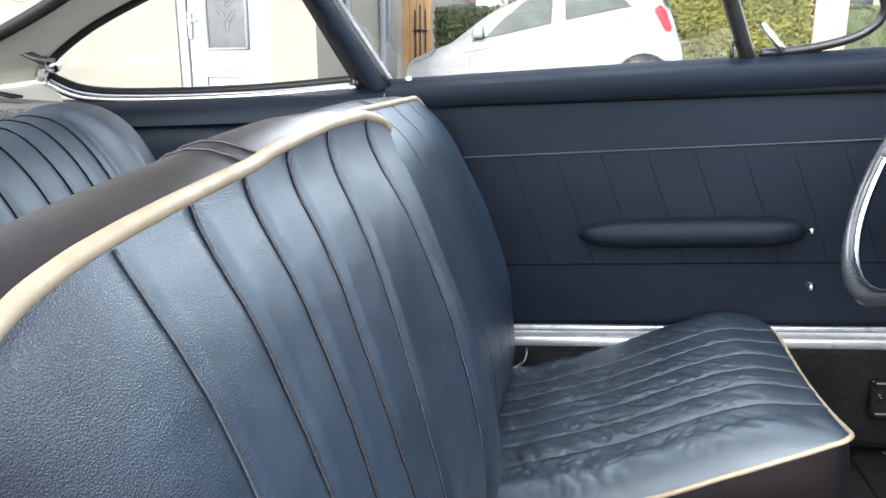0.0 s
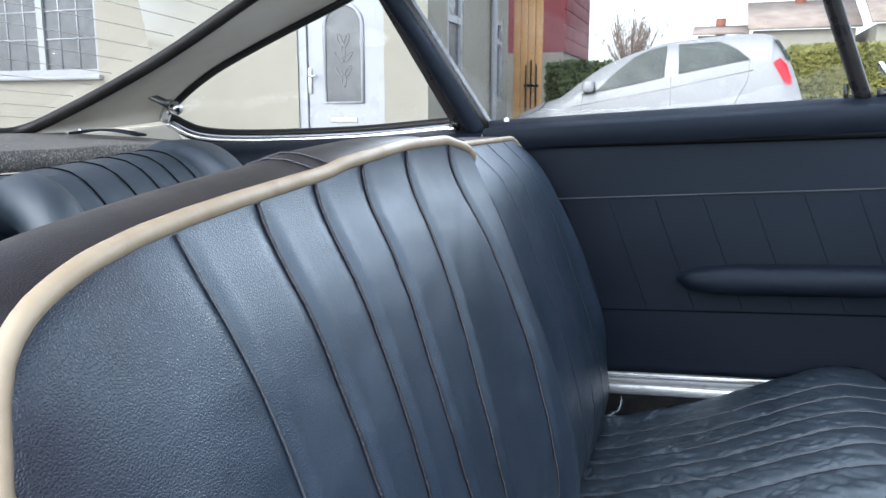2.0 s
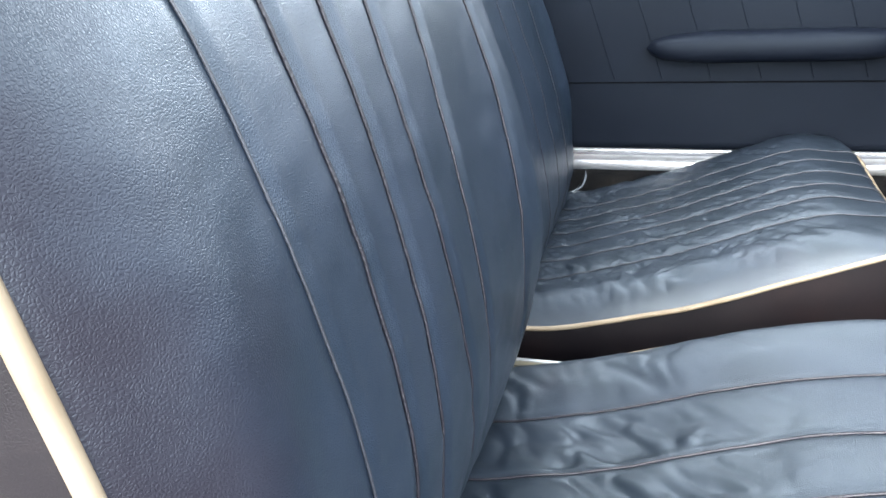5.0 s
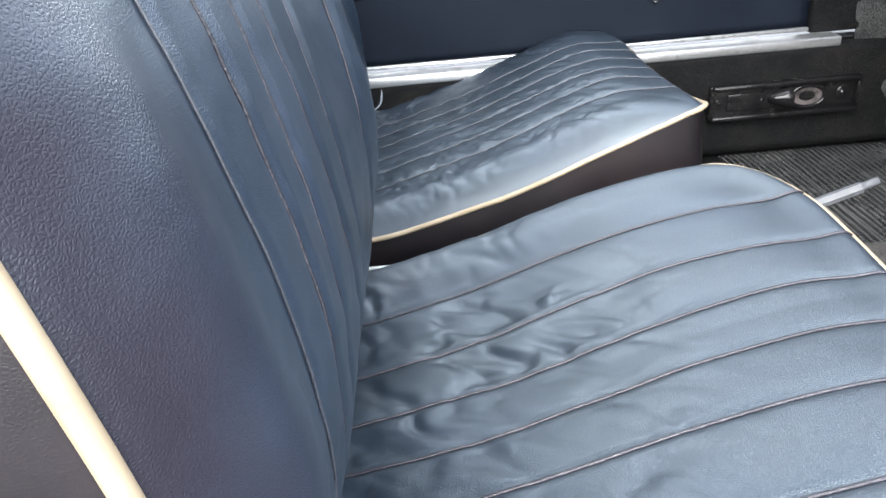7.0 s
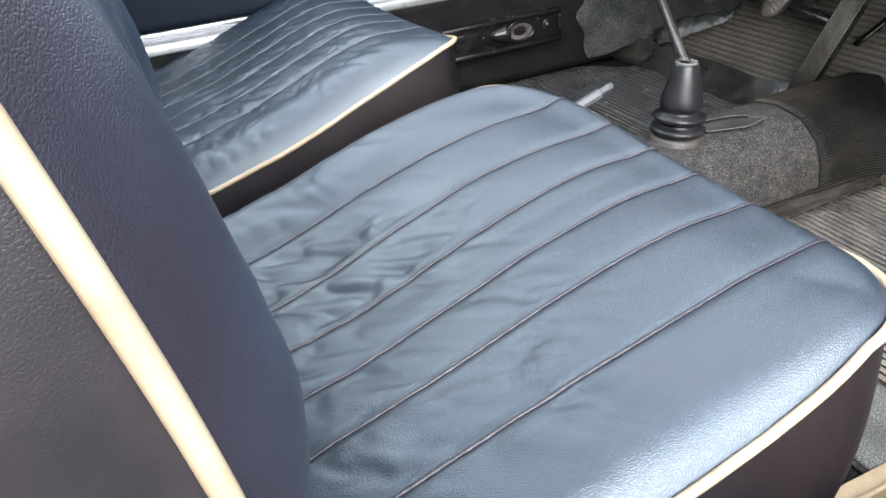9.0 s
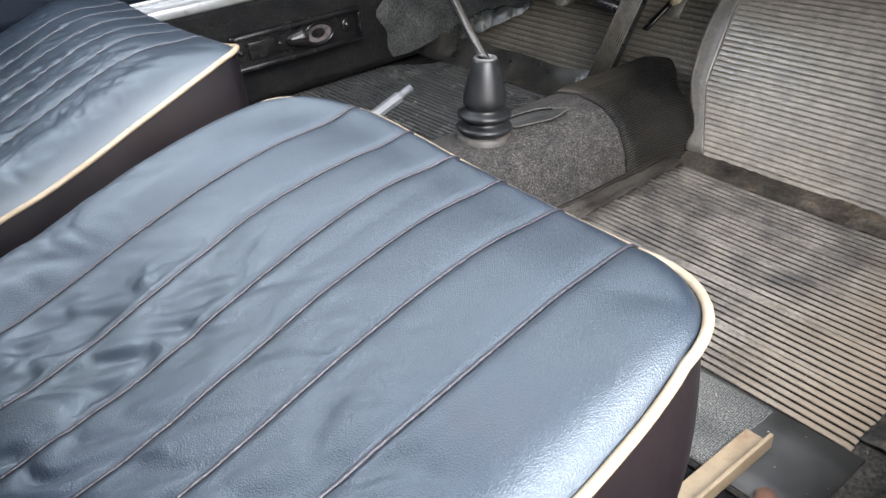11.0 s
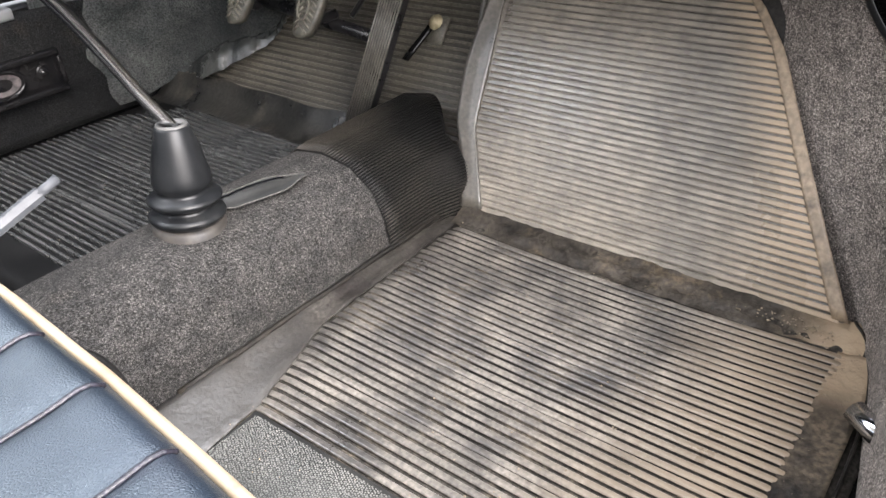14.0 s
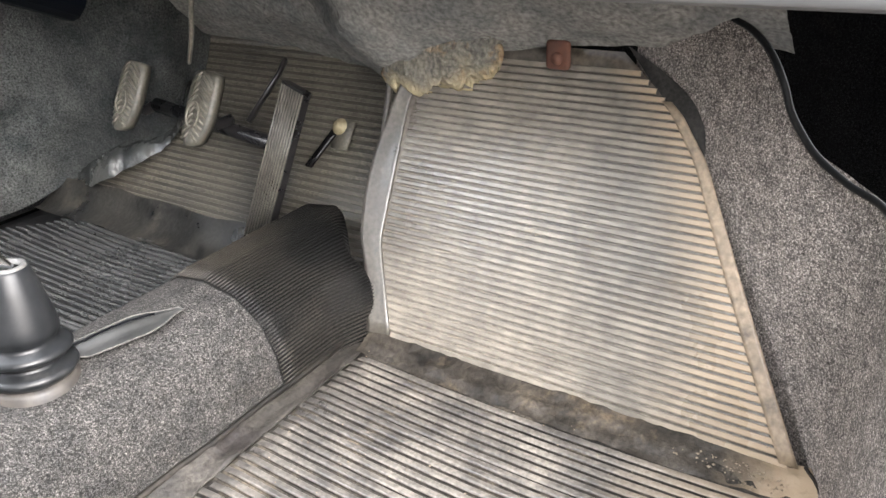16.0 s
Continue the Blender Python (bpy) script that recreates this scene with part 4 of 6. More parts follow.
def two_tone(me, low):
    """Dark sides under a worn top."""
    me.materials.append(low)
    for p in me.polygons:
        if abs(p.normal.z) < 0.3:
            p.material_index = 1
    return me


BOWS = (-0.002, 0.001, 0.004, 0.006, 0.008)
# rib sides coloured dark like the grooves, as shade under the worn tops
RIB_FLOOR = [two_tone(mesh_of(rib_bar(0.0034, 0.0040, 0.0014, b, 1.0), "rib", RIB_DUST, smooth=False), GROOVE_SHADE_DUST) for b in BOWS]
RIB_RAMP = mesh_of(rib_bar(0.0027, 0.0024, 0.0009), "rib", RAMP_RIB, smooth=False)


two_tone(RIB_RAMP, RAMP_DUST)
foot = thing("rubber_floor_mat", "worn dusty ribbed rubber mat in the passenger footwell", "floor mat", (0.7, 0.45, 0.14))
part("mat_base", slab(lambda u, v: Vector((0.42 + 0.51 * u, 0.168 + 0.50 * v, 0.1445 + 0.012 * sstep(0.90, 1.0, u))), 40, 40, (0, 0, -0.003)), GROOVE_SHADE_DUST, foot, "dusty black rubber sheet")
PEBBLE = mat("pebbled_rubber", (0.070, 0.072, 0.066), 0.42, col2=(0.135, 0.134, 0.122), vscale=10, spec=0.35, fine=0.25, fscale=300)
pebbled = part("pebbled_patch", slab(quadf((0.425, 0.20, 0.1465), (0.531, 0.20, 0.1465), (0.531, 0.619, 0.1465), (0.425, 0.611, 0.1465)), 4, 4, (0, 0, -0.002)), mat("pebble_groove_rubber", (0.016, 0.016, 0.015), 0.6, col2=(0.034, 0.033, 0.030), vscale=20), foot, "rubber patch with a pebbled grain")
rg, bm = random.Random(12), bmesh.new()
for i in range(43):
    for j in range(147):
        c = Vector((0.4275 + 0.00235 * (i + 0.5 * (j % 2)) + rg.uniform(-1, 1) * 0.0005, 0.285 + 0.00225 * j + rg.uniform(-1, 1) * 0.0005, 0.1464))
        r, a0 = rg.uniform(0.00085, 0.00115), rg.random()
        low = [bm.verts.new(c + Vector((math.cos(a0 + q * math.pi / 3) * r, math.sin(a0 + q * math.pi / 3) * r * 1.1, 0))) for q in range(6)]
        top = bm.verts.new(c + Vector((0, 0, 0.0009)))
        for q in range(6):
            bm.faces.new((low[q], low[(q + 1) % 6], top))
part("pebble_grain", bm, PEBBLE, pebbled, kind="stuff")
N = 35
for k in range(N):
    x = 0.535 + (0.8884 - 0.535) * k / (N - 1)
    y0 = 0.213 + 0.0012 * math.sin(k * 1.7)
    y1 = lerp([(0.53, 0.625), (0.65, 0.660), (0.88, 0.668)], x) + 0.003 * math.sin(k * 2.3)
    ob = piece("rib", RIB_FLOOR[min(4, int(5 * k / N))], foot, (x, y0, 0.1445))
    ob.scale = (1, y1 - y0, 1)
ramp = thing("toeboard_mat", "worn ribbed rubber sheet on the sloping toeboard", "floor mat", (0.95, 0.48, 0.155))
RA, RB = Vector((0.925, 0, 0.156)), Vector((1.095, 0, 0.452))


def ramp_edge(v):
    p = RA.lerp(RB, v)
    yr = lerp([(0, 0.224), (0.2, 0.262), (0.42, 0.303), (0.716, 0.356), (0.845, 0.39), (1, 0.455)], v)
    yl = lerp([(0, 0.678), (0.3, 0.719), (0.76, 0.718), (1, 0.70)], v)
    return p, yr, yl


def ramp_f(u, v):
    p, yr, yl = ramp_edge(v)
    return Vector((p.x, yr + (yl - yr) * u, p.z))


BORDER = mat("smooth_grey_rubber", (0.040, 0.037, 0.033), 0.32, col2=(0.10, 0.090, 0.075), vscale=9, fine=0.3, fscale=200, bump=0.3, bscale=120, world_space=True, stain=(0.06, 0.052, 0.045), sscale=12, sedge=0.6)
MARGIN = mat("dusty_scuffed_rubber", (0.011, 0.0104, 0.0098), 0.42, col2=(0.042, 0.038, 0.033), vscale=14, fine=0.5, fscale=260, bump=0.7, bscale=160, bdist=0.002, spec=0.25, world_space=True, stain=(0.014, 0.012, 0.011), sscale=14, sedge=0.56)
part("mat_base", slab(ramp_f, 20, 30, (0.003, 0, -0.002)), RAMP_DUST, ramp)
sl = math.atan2(RB.z - RA.z, RB.x - RA.x)
N = 42
for k in range(N):
    v = 0.0073 + 0.0227 * k
    p, yr, yl = ramp_edge(v)
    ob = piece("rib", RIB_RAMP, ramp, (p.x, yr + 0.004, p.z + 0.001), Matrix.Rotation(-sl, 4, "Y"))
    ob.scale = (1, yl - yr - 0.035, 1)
part("flange", tube(spline([(0.975, 0.705, 0.20), (1.0, 0.716, 0.26), (1.05, 0.728, 0.357), (1.085, 0.735, 0.43)], 6), 0.0042, 8), BORDER, ramp, "raised rubber edge")
part("smooth_border", slab(lambda u, v: ramp_f(0.935 + 0.063 * u * (1 - 0.25 * math.sin(v * 9)), 0.0 + 0.98 * v) + Vector((-0.0022 - 0.005 * u * u, 0, 0.0012 + 0.0025 * u * u)), 6, 24, (0.002, 0, -0.001)), BORDER, ramp, "smooth worn border of the sheet")
# grey sheen on the margin's rear end, put into its colour and gloss
worn_or_lit_edge(MARGIN, 0, -0.20, -0.02, (0.046, 0.0435, 0.040), 0.6)
part("smooth_border", slab(lambda u, v: ramp_f(-0.012 + 0.034 * u, 0.01 + 0.86 * v) + Vector((-0.0030, 0, 0.0016)), 4, 24, (0.002, 0, -0.001)), mat("dusty_tan_rubber", (0.18, 0.138, 0.096), 0.5, col2=(0.31, 0.235, 0.16), vscale=12, fine=0.3, fscale=150, world_space=True, stain=(0.07, 0.056, 0.043), sscale=20, sedge=0.58), ramp, "dusty border of the sheet")
part("margin", slab(lambda u, v: Vector((0.43 + 0.485 * u, lerp([(0.43, 0.612), (0.53, 0.622), (0.65, 0.662), (0.89, 0.669)], 0.43 + 0.46 * u) * (1 - v) + 0.691 * v, 0.1468 + 0.0076 * sstep(0.1, 1, v) * (1 - u ** 6) + 0.0030 * wob(u * 20, v * 3, 0, 1))), 60, 8, (0, 0, -0.002)), MARGIN, foot, "scuffed dusty margin of the mat")
EDGE_DIRT = mat("dirt_caked_rubber", (0.016, 0.014, 0.012), 0.6, col2=(0.085, 0.066, 0.046), vscale=14, fine=0.6, fscale=180, bump=0.8, bscale=140, bdist=0.003, spec=0.25, world_space=True, contrast=(0.40, 0.60), stain=(0.012, 0.011, 0.010), sscale=16, sedge=0.58)
# dark tube added to draw the shadow between margin and tunnel
part("margin_shadow", tube([(0.50 + 0.04 * k, 0.690 + 0.0012 * math.sin(k * 2.1), 0.1545) for k in range(11)], 0.0034, 6), RUBBER, foot, "added dark strip for the shadow beside the tunnel")
# front corner: dust lightened in place of light that does not reach it
worn_or_lit_edge(EDGE_DIRT, 0, 0.20, 0.09, (0.36, 0.27, 0.18), 0.4)
part("margin", slab(lambda u, v: Vector((0.55 + 0.345 * u, 0.180 + 0.004 * u + 0.036 * v, 0.1475 + 0.004 * (1 - v) + 0.002 * wob(u * 16, v * 3, 0, 1))), 60, 8, (0, 0, -0.002)), EDGE_DIRT, foot, "dirt-caked edge of the mat")

dmat = thing("rubber_floor_mat", "black ribbed rubber mat in the driver footwell", "floor mat", (0.75, 1.15, 0.14))
part("mat_base", slab(quadf((0.50, 0.885, 0.1445), (1.0, 0.885, 0.1445), (1.0, 1.42, 0.1445), (0.50, 1.42, 0.1445)), 20, 20, (0, 0, -0.003)), mat("black_groove_rubber", (0.0030, 0.0031, 0.0033), 0.5, col2=(0.0065, 0.0065, 0.0066), vscale=12, spec=0.2), dmat)
BEND = mat("smooth_bent_rubber", (0.010, 0.0102, 0.0100), 0.34, col2=(0.030, 0.0285, 0.025), vscale=14, fine=0.4, fscale=200, bump=0.4, bscale=90, bdist=0.002, spec=0.4, world_space=True, stain=(0.060, 0.053, 0.042), sscale=12, sedge=0.60)
part("smooth_bend", grid(lambda u, v: Vector((0.962 + 0.056 * v + 0.010 * wob(u * 5, 0, 0, 1), 0.89 + 0.54 * u, 0.1492 + 0.040 * v * v + 0.003 * wob(u * 9, v * 2, 0, 1))), 60, 16), BEND, dmat, "smooth bend of the mat below the pedals")
# the ribs' lighter grey puts the glints of black rubber into colour
RIB_DARK = [mesh_of(rib_bar(0.0023, 0.0046, 0.0011, b, 0.8), "rib", m, smooth=False) for m in [mat("glint_grey_rib_rubber", (0.030, 0.0318, 0.0325), 0.26, col2=(0.056, 0.0565, 0.0555), vscale=8, fine=0.4, fscale=240, world_space=True)] for b in (-0.004, 0.002, 0.008, 0.013)]
for k in range(40):
    x = 0.56 + 0.0108 * k
    ob = piece("rib", RIB_DARK[k // 10], dmat, (x, 0.90, 0.1445))
    ob.scale = (1, 0.518 - 0.07 * sstep(0.86, 0.96, x), 1)
dramp = thing("toeboard_mat", "ribbed rubber sheet under the pedals", "floor mat", (1.05, 1.0, 0.16))
DA, DB = Vector((0.995, 0, 0.146)), Vector((1.24, 0, 0.44))
part("mat_base", slab(lambda u, v: DA.lerp(DB, v) + Vector((0, 0.735 + 0.72 * u, 0)), 8, 10, (0.003, 0, -0.002)), mat("brown_dusted_rubber", (0.030, 0.0272, 0.0222), 0.5, col2=(0.062, 0.055, 0.043), vscale=6, fine=0.3, fscale=140, world_space=True, stain=(0.025, 0.023, 0.020), sscale=8, sedge=0.58), dramp)
sl2 = math.atan2(DB.z - DA.z, DB.x - DA.x)
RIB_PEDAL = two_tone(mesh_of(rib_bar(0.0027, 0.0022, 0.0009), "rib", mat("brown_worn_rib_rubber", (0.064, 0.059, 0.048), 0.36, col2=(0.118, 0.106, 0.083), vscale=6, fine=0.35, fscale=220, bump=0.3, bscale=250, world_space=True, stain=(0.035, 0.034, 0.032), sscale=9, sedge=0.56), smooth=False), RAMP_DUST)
for k in range(34):
    p = DA.lerp(DB, 0.04 + 0.94 * k / 33)
    ob = piece("rib", RIB_PEDAL, dramp, (p.x, 0.76, p.z + 0.001), Matrix.Rotation(-sl2, 4, "Y"))
    ob.scale = (1, 0.62, 1)

# pedals
PEDAL_RIB = mat("grey_worn_pedal_rib", (0.125, 0.116, 0.098), 0.4, col2=(0.060, 0.056, 0.048), vscale=40)
gas = thing("accelerator_pedal", "long ribbed black rubber accelerator pedal", "pedal", (1.0, 0.94, 0.19))
g0, g1 = Vector((1.0, 0.940, 0.175)), Vector((1.05, 0.870, 0.388))
gd = (g1 - g0).normalized()
gs = Vector((0, 1, 0)) - gd * gd.y
gs.normalize()
gn = gd.cross(gs)
part("pedal_plate", slab(lambda u, v: g0.lerp(g1, v) + gs * (0.041 * (u - 0.5)) , 6, 12, gn * 0.012 if gn.x > 0 else -gn * 0.012), BLACK_METAL, gas, smooth=False)
for k in range(9):
    o = gs * (0.041 * ((k + 0.5) / 9 - 0.5)) - (gn if gn.x > 0 else -gn) * 0.001
    part("rib", tube([g0 + o + gd * 0.004, g1 + o - gd * 0.004], 0.0014, 6), PEDAL_RIB, gas)
PAD = mat("worn_pedal_rubber", (0.145, 0.133, 0.106), 0.5, col2=(0.075, 0.068, 0.054), vscale=40, fine=0.3, fscale=300, bump=0.3, bscale=200)


PAD_DARK = mat("olive_pedal_rubber", (0.052, 0.049, 0.040), 0.5, col2=(0.095, 0.087, 0.068), vscale=45, fine=0.3, fscale=250)


def foot_pedal(label, c):
    c = Vector(c)
    pd = thing("foot_pedal", label, "pedal", c - Vector((0, 0, 0.05)), group="pedals")
    def f(u, v):
        s, t = 2 * u - 1, 2 * v - 1
        y = 0.025 * t * (1 - 0.35 * max(-s, 0) ** 2 - 0.12 * max(s, 0) ** 4)
        z = 0.045 * s * (1 - 0.12 * t * t)
        return c + Vector((0.5 * z + 0.006 * (t * t), y - 0.1 * z, z))
    pad = part("pad", slab(f, 14, 10, (0.011, 0, -0.005)), PAD_DARK, pd, "worn rubber pad with herringbone ribs")
    for k in range(11):
        z = 1.05 - 0.165 * k
        for sgn in (-1, 1):
            pts = [f(min(max((z - 0.35 * w + 1) / 2, 0.02), 0.98), (sgn * w * 0.85 + 1) / 2) + Vector((-0.001, 0, 0)) for w in (0.08, 0.5, 0.95)]
            part("rib", tube(pts, 0.0017, 5), PAD, pad)
    part("ring", tube([c + Vector((-0.003 + 0.5 * (0.015 * math.sin(a) - 0.006), 0.011 * math.cos(a) + 0.0006, 0.015 * math.sin(a) - 0.006)) for a in [2 * math.pi * k / 20 for k in range(20)]], 0.002, 5, closed=True), PAD, pad)
    part("arm", tube(spline([c + Vector((0.012, 0, -0.02)), c + Vector((0.03, 0.0, -0.03)), Vector((1.045, c.y, 0.332))], 5), 0.008, 8), BLACK_METAL, pd)
    return pd


foot_pedal("worn rubber brake pedal pad", (0.991, 0.993, 0.362))
foot_pedal("worn rubber clutch pedal pad", (1.002, 1.159, 0.359))
link = thing("pedal_linkage", "black pedal cross shaft and bracket", "pedal linkage", (1.06, 1.0, 0.2))
part("shaft", tube([(1.045, 1.15, 0.335), (1.045, 0.90, 0.305)], 0.010, 10), BLACK_METAL, link)
part("bracket", tube([(1.05, 0.965, 0.33), (1.10, 0.945, 0.385), (1.115, 0.945, 0.40)], 0.012, 8, flat=0.35), BLACK_METAL, link)
bolt = thing("brass_bolt", "dirty brass bolt and washer plate on the toeboard", "bolt", (1.10, 0.866, 0.30))
part("bolt_head", lathe([(0, 0.008), (0.006, 0.008), (0.0075, 0.003), (0.011, 0.002), (0.012, 0)], (1.112, 0.857, 0.319), (-0.8, 0, 0.6), 12), mat("dirty_brass", (0.36, 0.31, 0.20), 0.65, 0.3, col2=(0.2, 0.16, 0.09), vscale=80), bolt)
part("plate", slab(quadf((1.105, 0.846, 0.289), (1.105, 0.871, 0.289), (1.125, 0.871, 0.324), (1.125, 0.841, 0.324)), 2, 2, (0.004, 0, -0.003)), PAD, bolt)

# gear lever
GAITER = mat("black_gaiter_rubber", (0.0048, 0.0054, 0.0062), 0.38, col2=(0.0105, 0.0112, 0.0120), vscale=30, fine=0.2, fscale=300, spec=0.28, stain=(0.030, 0.030, 0.029), sscale=34, sedge=0.68)
gear = thing("gear_lever", "gear lever with chrome rod and black rubber gaiter", "gear lever", (0.61, 0.785, 0.25))
g_ax = Vector((0.08, 0.0, 1.0)).normalized()
GA = (0.612, 0.787, 0.256)
part("gaiter", lathe([(0.028, -0.006), (0.031, 0.0), (0.036, 0.004), (0.0385, 0.008), (0.0380, 0.0105), (0.0345, 0.0125), (0.0285, 0.0145), (0.0262, 0.0172), (0.0275, 0.0195), (0.0335, 0.0218), (0.0368, 0.0255), (0.0368, 0.0282), (0.0335, 0.0305), (0.0275, 0.0325), (0.0255, 0.0350), (0.0262, 0.0380), (0.0290, 0.0420), (0.0292, 0.0460), (0.0280, 0.0540), (0.0225, 0.0790), (0.0172, 0.0985), (0.0160, 0.1010), (0.0120, 0.1010)], GA, g_ax, 36), GAITER, gear, "black rubber bellows gaiter")
part("collar", lathe([(0.0150, 0.0985), (0.0158, 0.1010), (0.0150, 0.1030), (0.0115, 0.1030), (0.0105, 0.0990)], GA, g_ax, 24), mat("pale_worn_rubber", (0.075, 0.074, 0.071), 0.5, col2=(0.045, 0.044, 0.042), vscale=60), gear, "pale gaiter ring")
part("base_ring", lathe([(0.0, 0.001), (0.034, 0.0005), (0.037, -0.003), (0.038, -0.012)], GA, g_ax, 28), mat("scuffed_grey_trim", (0.012, 0.011, 0.010), 0.6, col2=(0.040, 0.035, 0.030), vscale=60), gear, "scuffed grey ring under the gaiter")
part("rod", tube(spline([(0.622, 0.787, 0.352), (0.595, 0.787, 0.40), (0.555, 0.787, 0.477), (0.52, 0.787, 0.53), (0.49, 0.787, 0.575)], 6), 0.0062, 10), CHROME, gear)
part("knob", lathe([(0, 0.05), (0.014, 0.047), (0.021, 0.036), (0.022, 0.022), (0.014, 0.006), (0.009, 0)], (0.49, 0.787, 0.57), (-0.5, 0, 0.85), 20), RUBBER_DARK, gear, "black gear knob")
slit = thing("carpet_patch", "slit black rubber patch let into the tunnel carpet", "patch", (0.74, 0.79, 0.25))
PATCH = mat("worn_grey_rubber", (0.012, 0.0125, 0.012), 0.42, spec=0.4, col2=(0.020, 0.020, 0.019), vscale=30, fine=0.2, fscale=200)
PALE = mat("frayed_carpet_edge", (0.055, 0.053, 0.049), 0.9, fine=0.5, fscale=400)


def patch_f(u, v):
    w = 0.045 * (0.25 + 0.75 * sstep(0.0, 0.14, u)) * (1 - 0.80 * sstep(0.55, 1.0, u) ** 1.5)
    return tunnel_section(0.50 - 0.065 * u + w * (2 * v - 1), 0.0045 + 0.0045 * math.exp(-((v - 0.55) / 0.16) ** 2) * math.sin(u * math.pi), 0.640 + 0.112 * u)


part("patch", grid(patch_f, 30, 16), PATCH, slit)
part("slit", tube([patch_f(0.12 + 0.66 * k / 14, 0.60 + 0.03 * math.sin(k * 2.1) + 0.18 * math.exp(-((k - 8) / 3.0) ** 2)) + Vector((0, 0, 0.0006)) for k in range(15)], 0.0013, 6), GROOVE, slit, "dark slit in the patch")
part("frayed_edge", tube([patch_f(k / 24, 0) for k in range(25)] + [patch_f(1 - k / 24, 1) for k in range(25)], 0.0010, 5, closed=True), PALE, slit)
STEEL = mat("bare_worn_steel", (0.070, 0.074, 0.080), 0.45, 0.0, col2=(0.042, 0.045, 0.050), vscale=60, spec=0.3)
lev = thing("hand_lever", "bare silver hand lever beside the passenger seat", "lever", (0.27, 0.80, 0.25))
part("blade", tube([(0.27, 0.802, 0.246), (0.33, 0.801, 0.283), (0.40, 0.799, 0.311), (0.470, 0.797, 0.335), (0.487, 0.796, 0.341)], 0.0068, 6, flat=0.8), STEEL, lev, smooth=False)
part("tip", tube([(0.485, 0.796, 0.3405), (0.505, 0.796, 0.3475)], 0.0048, 10), STEEL, lev)

catch_tab = thing("seat_catch", "pale grey metal seat catch with bent cable on the tunnel", "catch", (0.44, 0.705, 0.20))
CATCH = mat("dusty_grey_metal", (0.15, 0.148, 0.138), 0.55, col2=(0.10, 0.097, 0.088), vscale=50)
part("tab", box((0.404, 0.690, 0.226), (0.436, 0.706, 0.247), 0.004), CATCH, catch_tab)
part("tongue", tube(spline([(0.410, 0.693, 0.224), (0.428, 0.689, 0.226), (0.442, 0.687, 0.222)], 5), 0.0068, 10, taper=0.0055, flat=0.7), CATCH, catch_tab)
part("cable", tube(spline([(0.428, 0.702, 0.248), (0.442, 0.694, 0.238), (0.452, 0.689, 0.215), (0.456, 0.687, 0.185), (0.452, 0.686, 0.150)], 6), 0.0042, 8), RUBBER_DARK, catch_tab, "dark bent cable")

# steering wheel
wheel = thing("steering_wheel", "black steering wheel with chrome horn ring", "steering wheel", (0.62, 1.14, 0.62))
WC = Vector((0.50, 1.14, 0.712))
wa = Vector((0.90, 0, -0.42)).normalized()
w1 = Vector((0, 1, 0))
w2 = wa.cross(w1)
def ring(r, off=0.0, n=56):
    return [WC + wa * off + (w1 * math.cos(2 * math.pi * k / n) + w2 * math.sin(2 * math.pi * k / n)) * r for k in range(n)]
part("rim", tube(ring(0.198), 0.011, 12, closed=True), mat("polished_dark_rim", (0.030, 0.032, 0.036), 0.28, 0.0, col2=(0.020, 0.021, 0.024), vscale=10), wheel, "polished dark wheel rim")
part("horn_ring", tube(ring(0.183, 0.003), 0.0055, 8, closed=True), CHROME, wheel)
for a in (0.0, math.pi):
    part("spoke", tube([WC + (w1 * math.cos(a) + w2 * math.sin(a)) * 0.04 + wa * 0.03, WC + (w1 * math.cos(a) + w2 * math.sin(a)) * 0.19], 0.011, 8, flat=0.5), ALU, wheel)
part("hub", lathe([(0, -0.02), (0.035, -0.015), (0.045, 0.0), (0.045, 0.05)], WC + wa * 0.02, wa, 24), VINYL, wheel)
part("column", tube([WC + wa * 0.05, WC + wa * 0.5], 0.03, 14), VINYL, wheel)

# kick panels, bulkhead, dash
kick = thing("wall_right", "grey carpet on the passenger kick panel", "kick panel", (0.8, 0.2, 0.14), kind="structure")
KP = spline([(0.40, 0.130, 0), (0.60, 0.145, 0), (0.78, 0.172, 0), (0.925, 0.210, 0), (1.0, 0.295, 0), (1.06, 0.375, 0), (1.11, 0.46, 0)], 12)
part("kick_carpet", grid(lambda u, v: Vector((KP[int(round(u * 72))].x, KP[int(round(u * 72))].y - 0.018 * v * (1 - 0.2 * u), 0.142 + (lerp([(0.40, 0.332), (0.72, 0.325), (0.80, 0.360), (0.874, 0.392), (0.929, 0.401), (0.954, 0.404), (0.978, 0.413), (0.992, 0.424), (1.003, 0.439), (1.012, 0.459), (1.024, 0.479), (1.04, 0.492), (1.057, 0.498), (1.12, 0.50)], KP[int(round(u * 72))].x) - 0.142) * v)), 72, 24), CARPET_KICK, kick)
part("carpet_edge", tube(spline([(1.057, 0.350, 0.498), (1.040, 0.326, 0.492), (1.024, 0.306, 0.479), (1.012, 0.291, 0.459), (1.003, 0.281, 0.439), (0.992, 0.268, 0.424), (0.978, 0.253, 0.413), (0.954, 0.227, 0.404), (0.929, 0.201, 0.401), (0.874, 0.177, 0.398)], 6), 0.0030, 6), RUBBER_DARK, kick, "bound edge of the carpet")
part("sill_box", box((-0.5, -0.02, 0.10), (0.78, 0.128, 0.285), 0.015, 3), CARPET_BLACK, kick, "carpeted door sill")
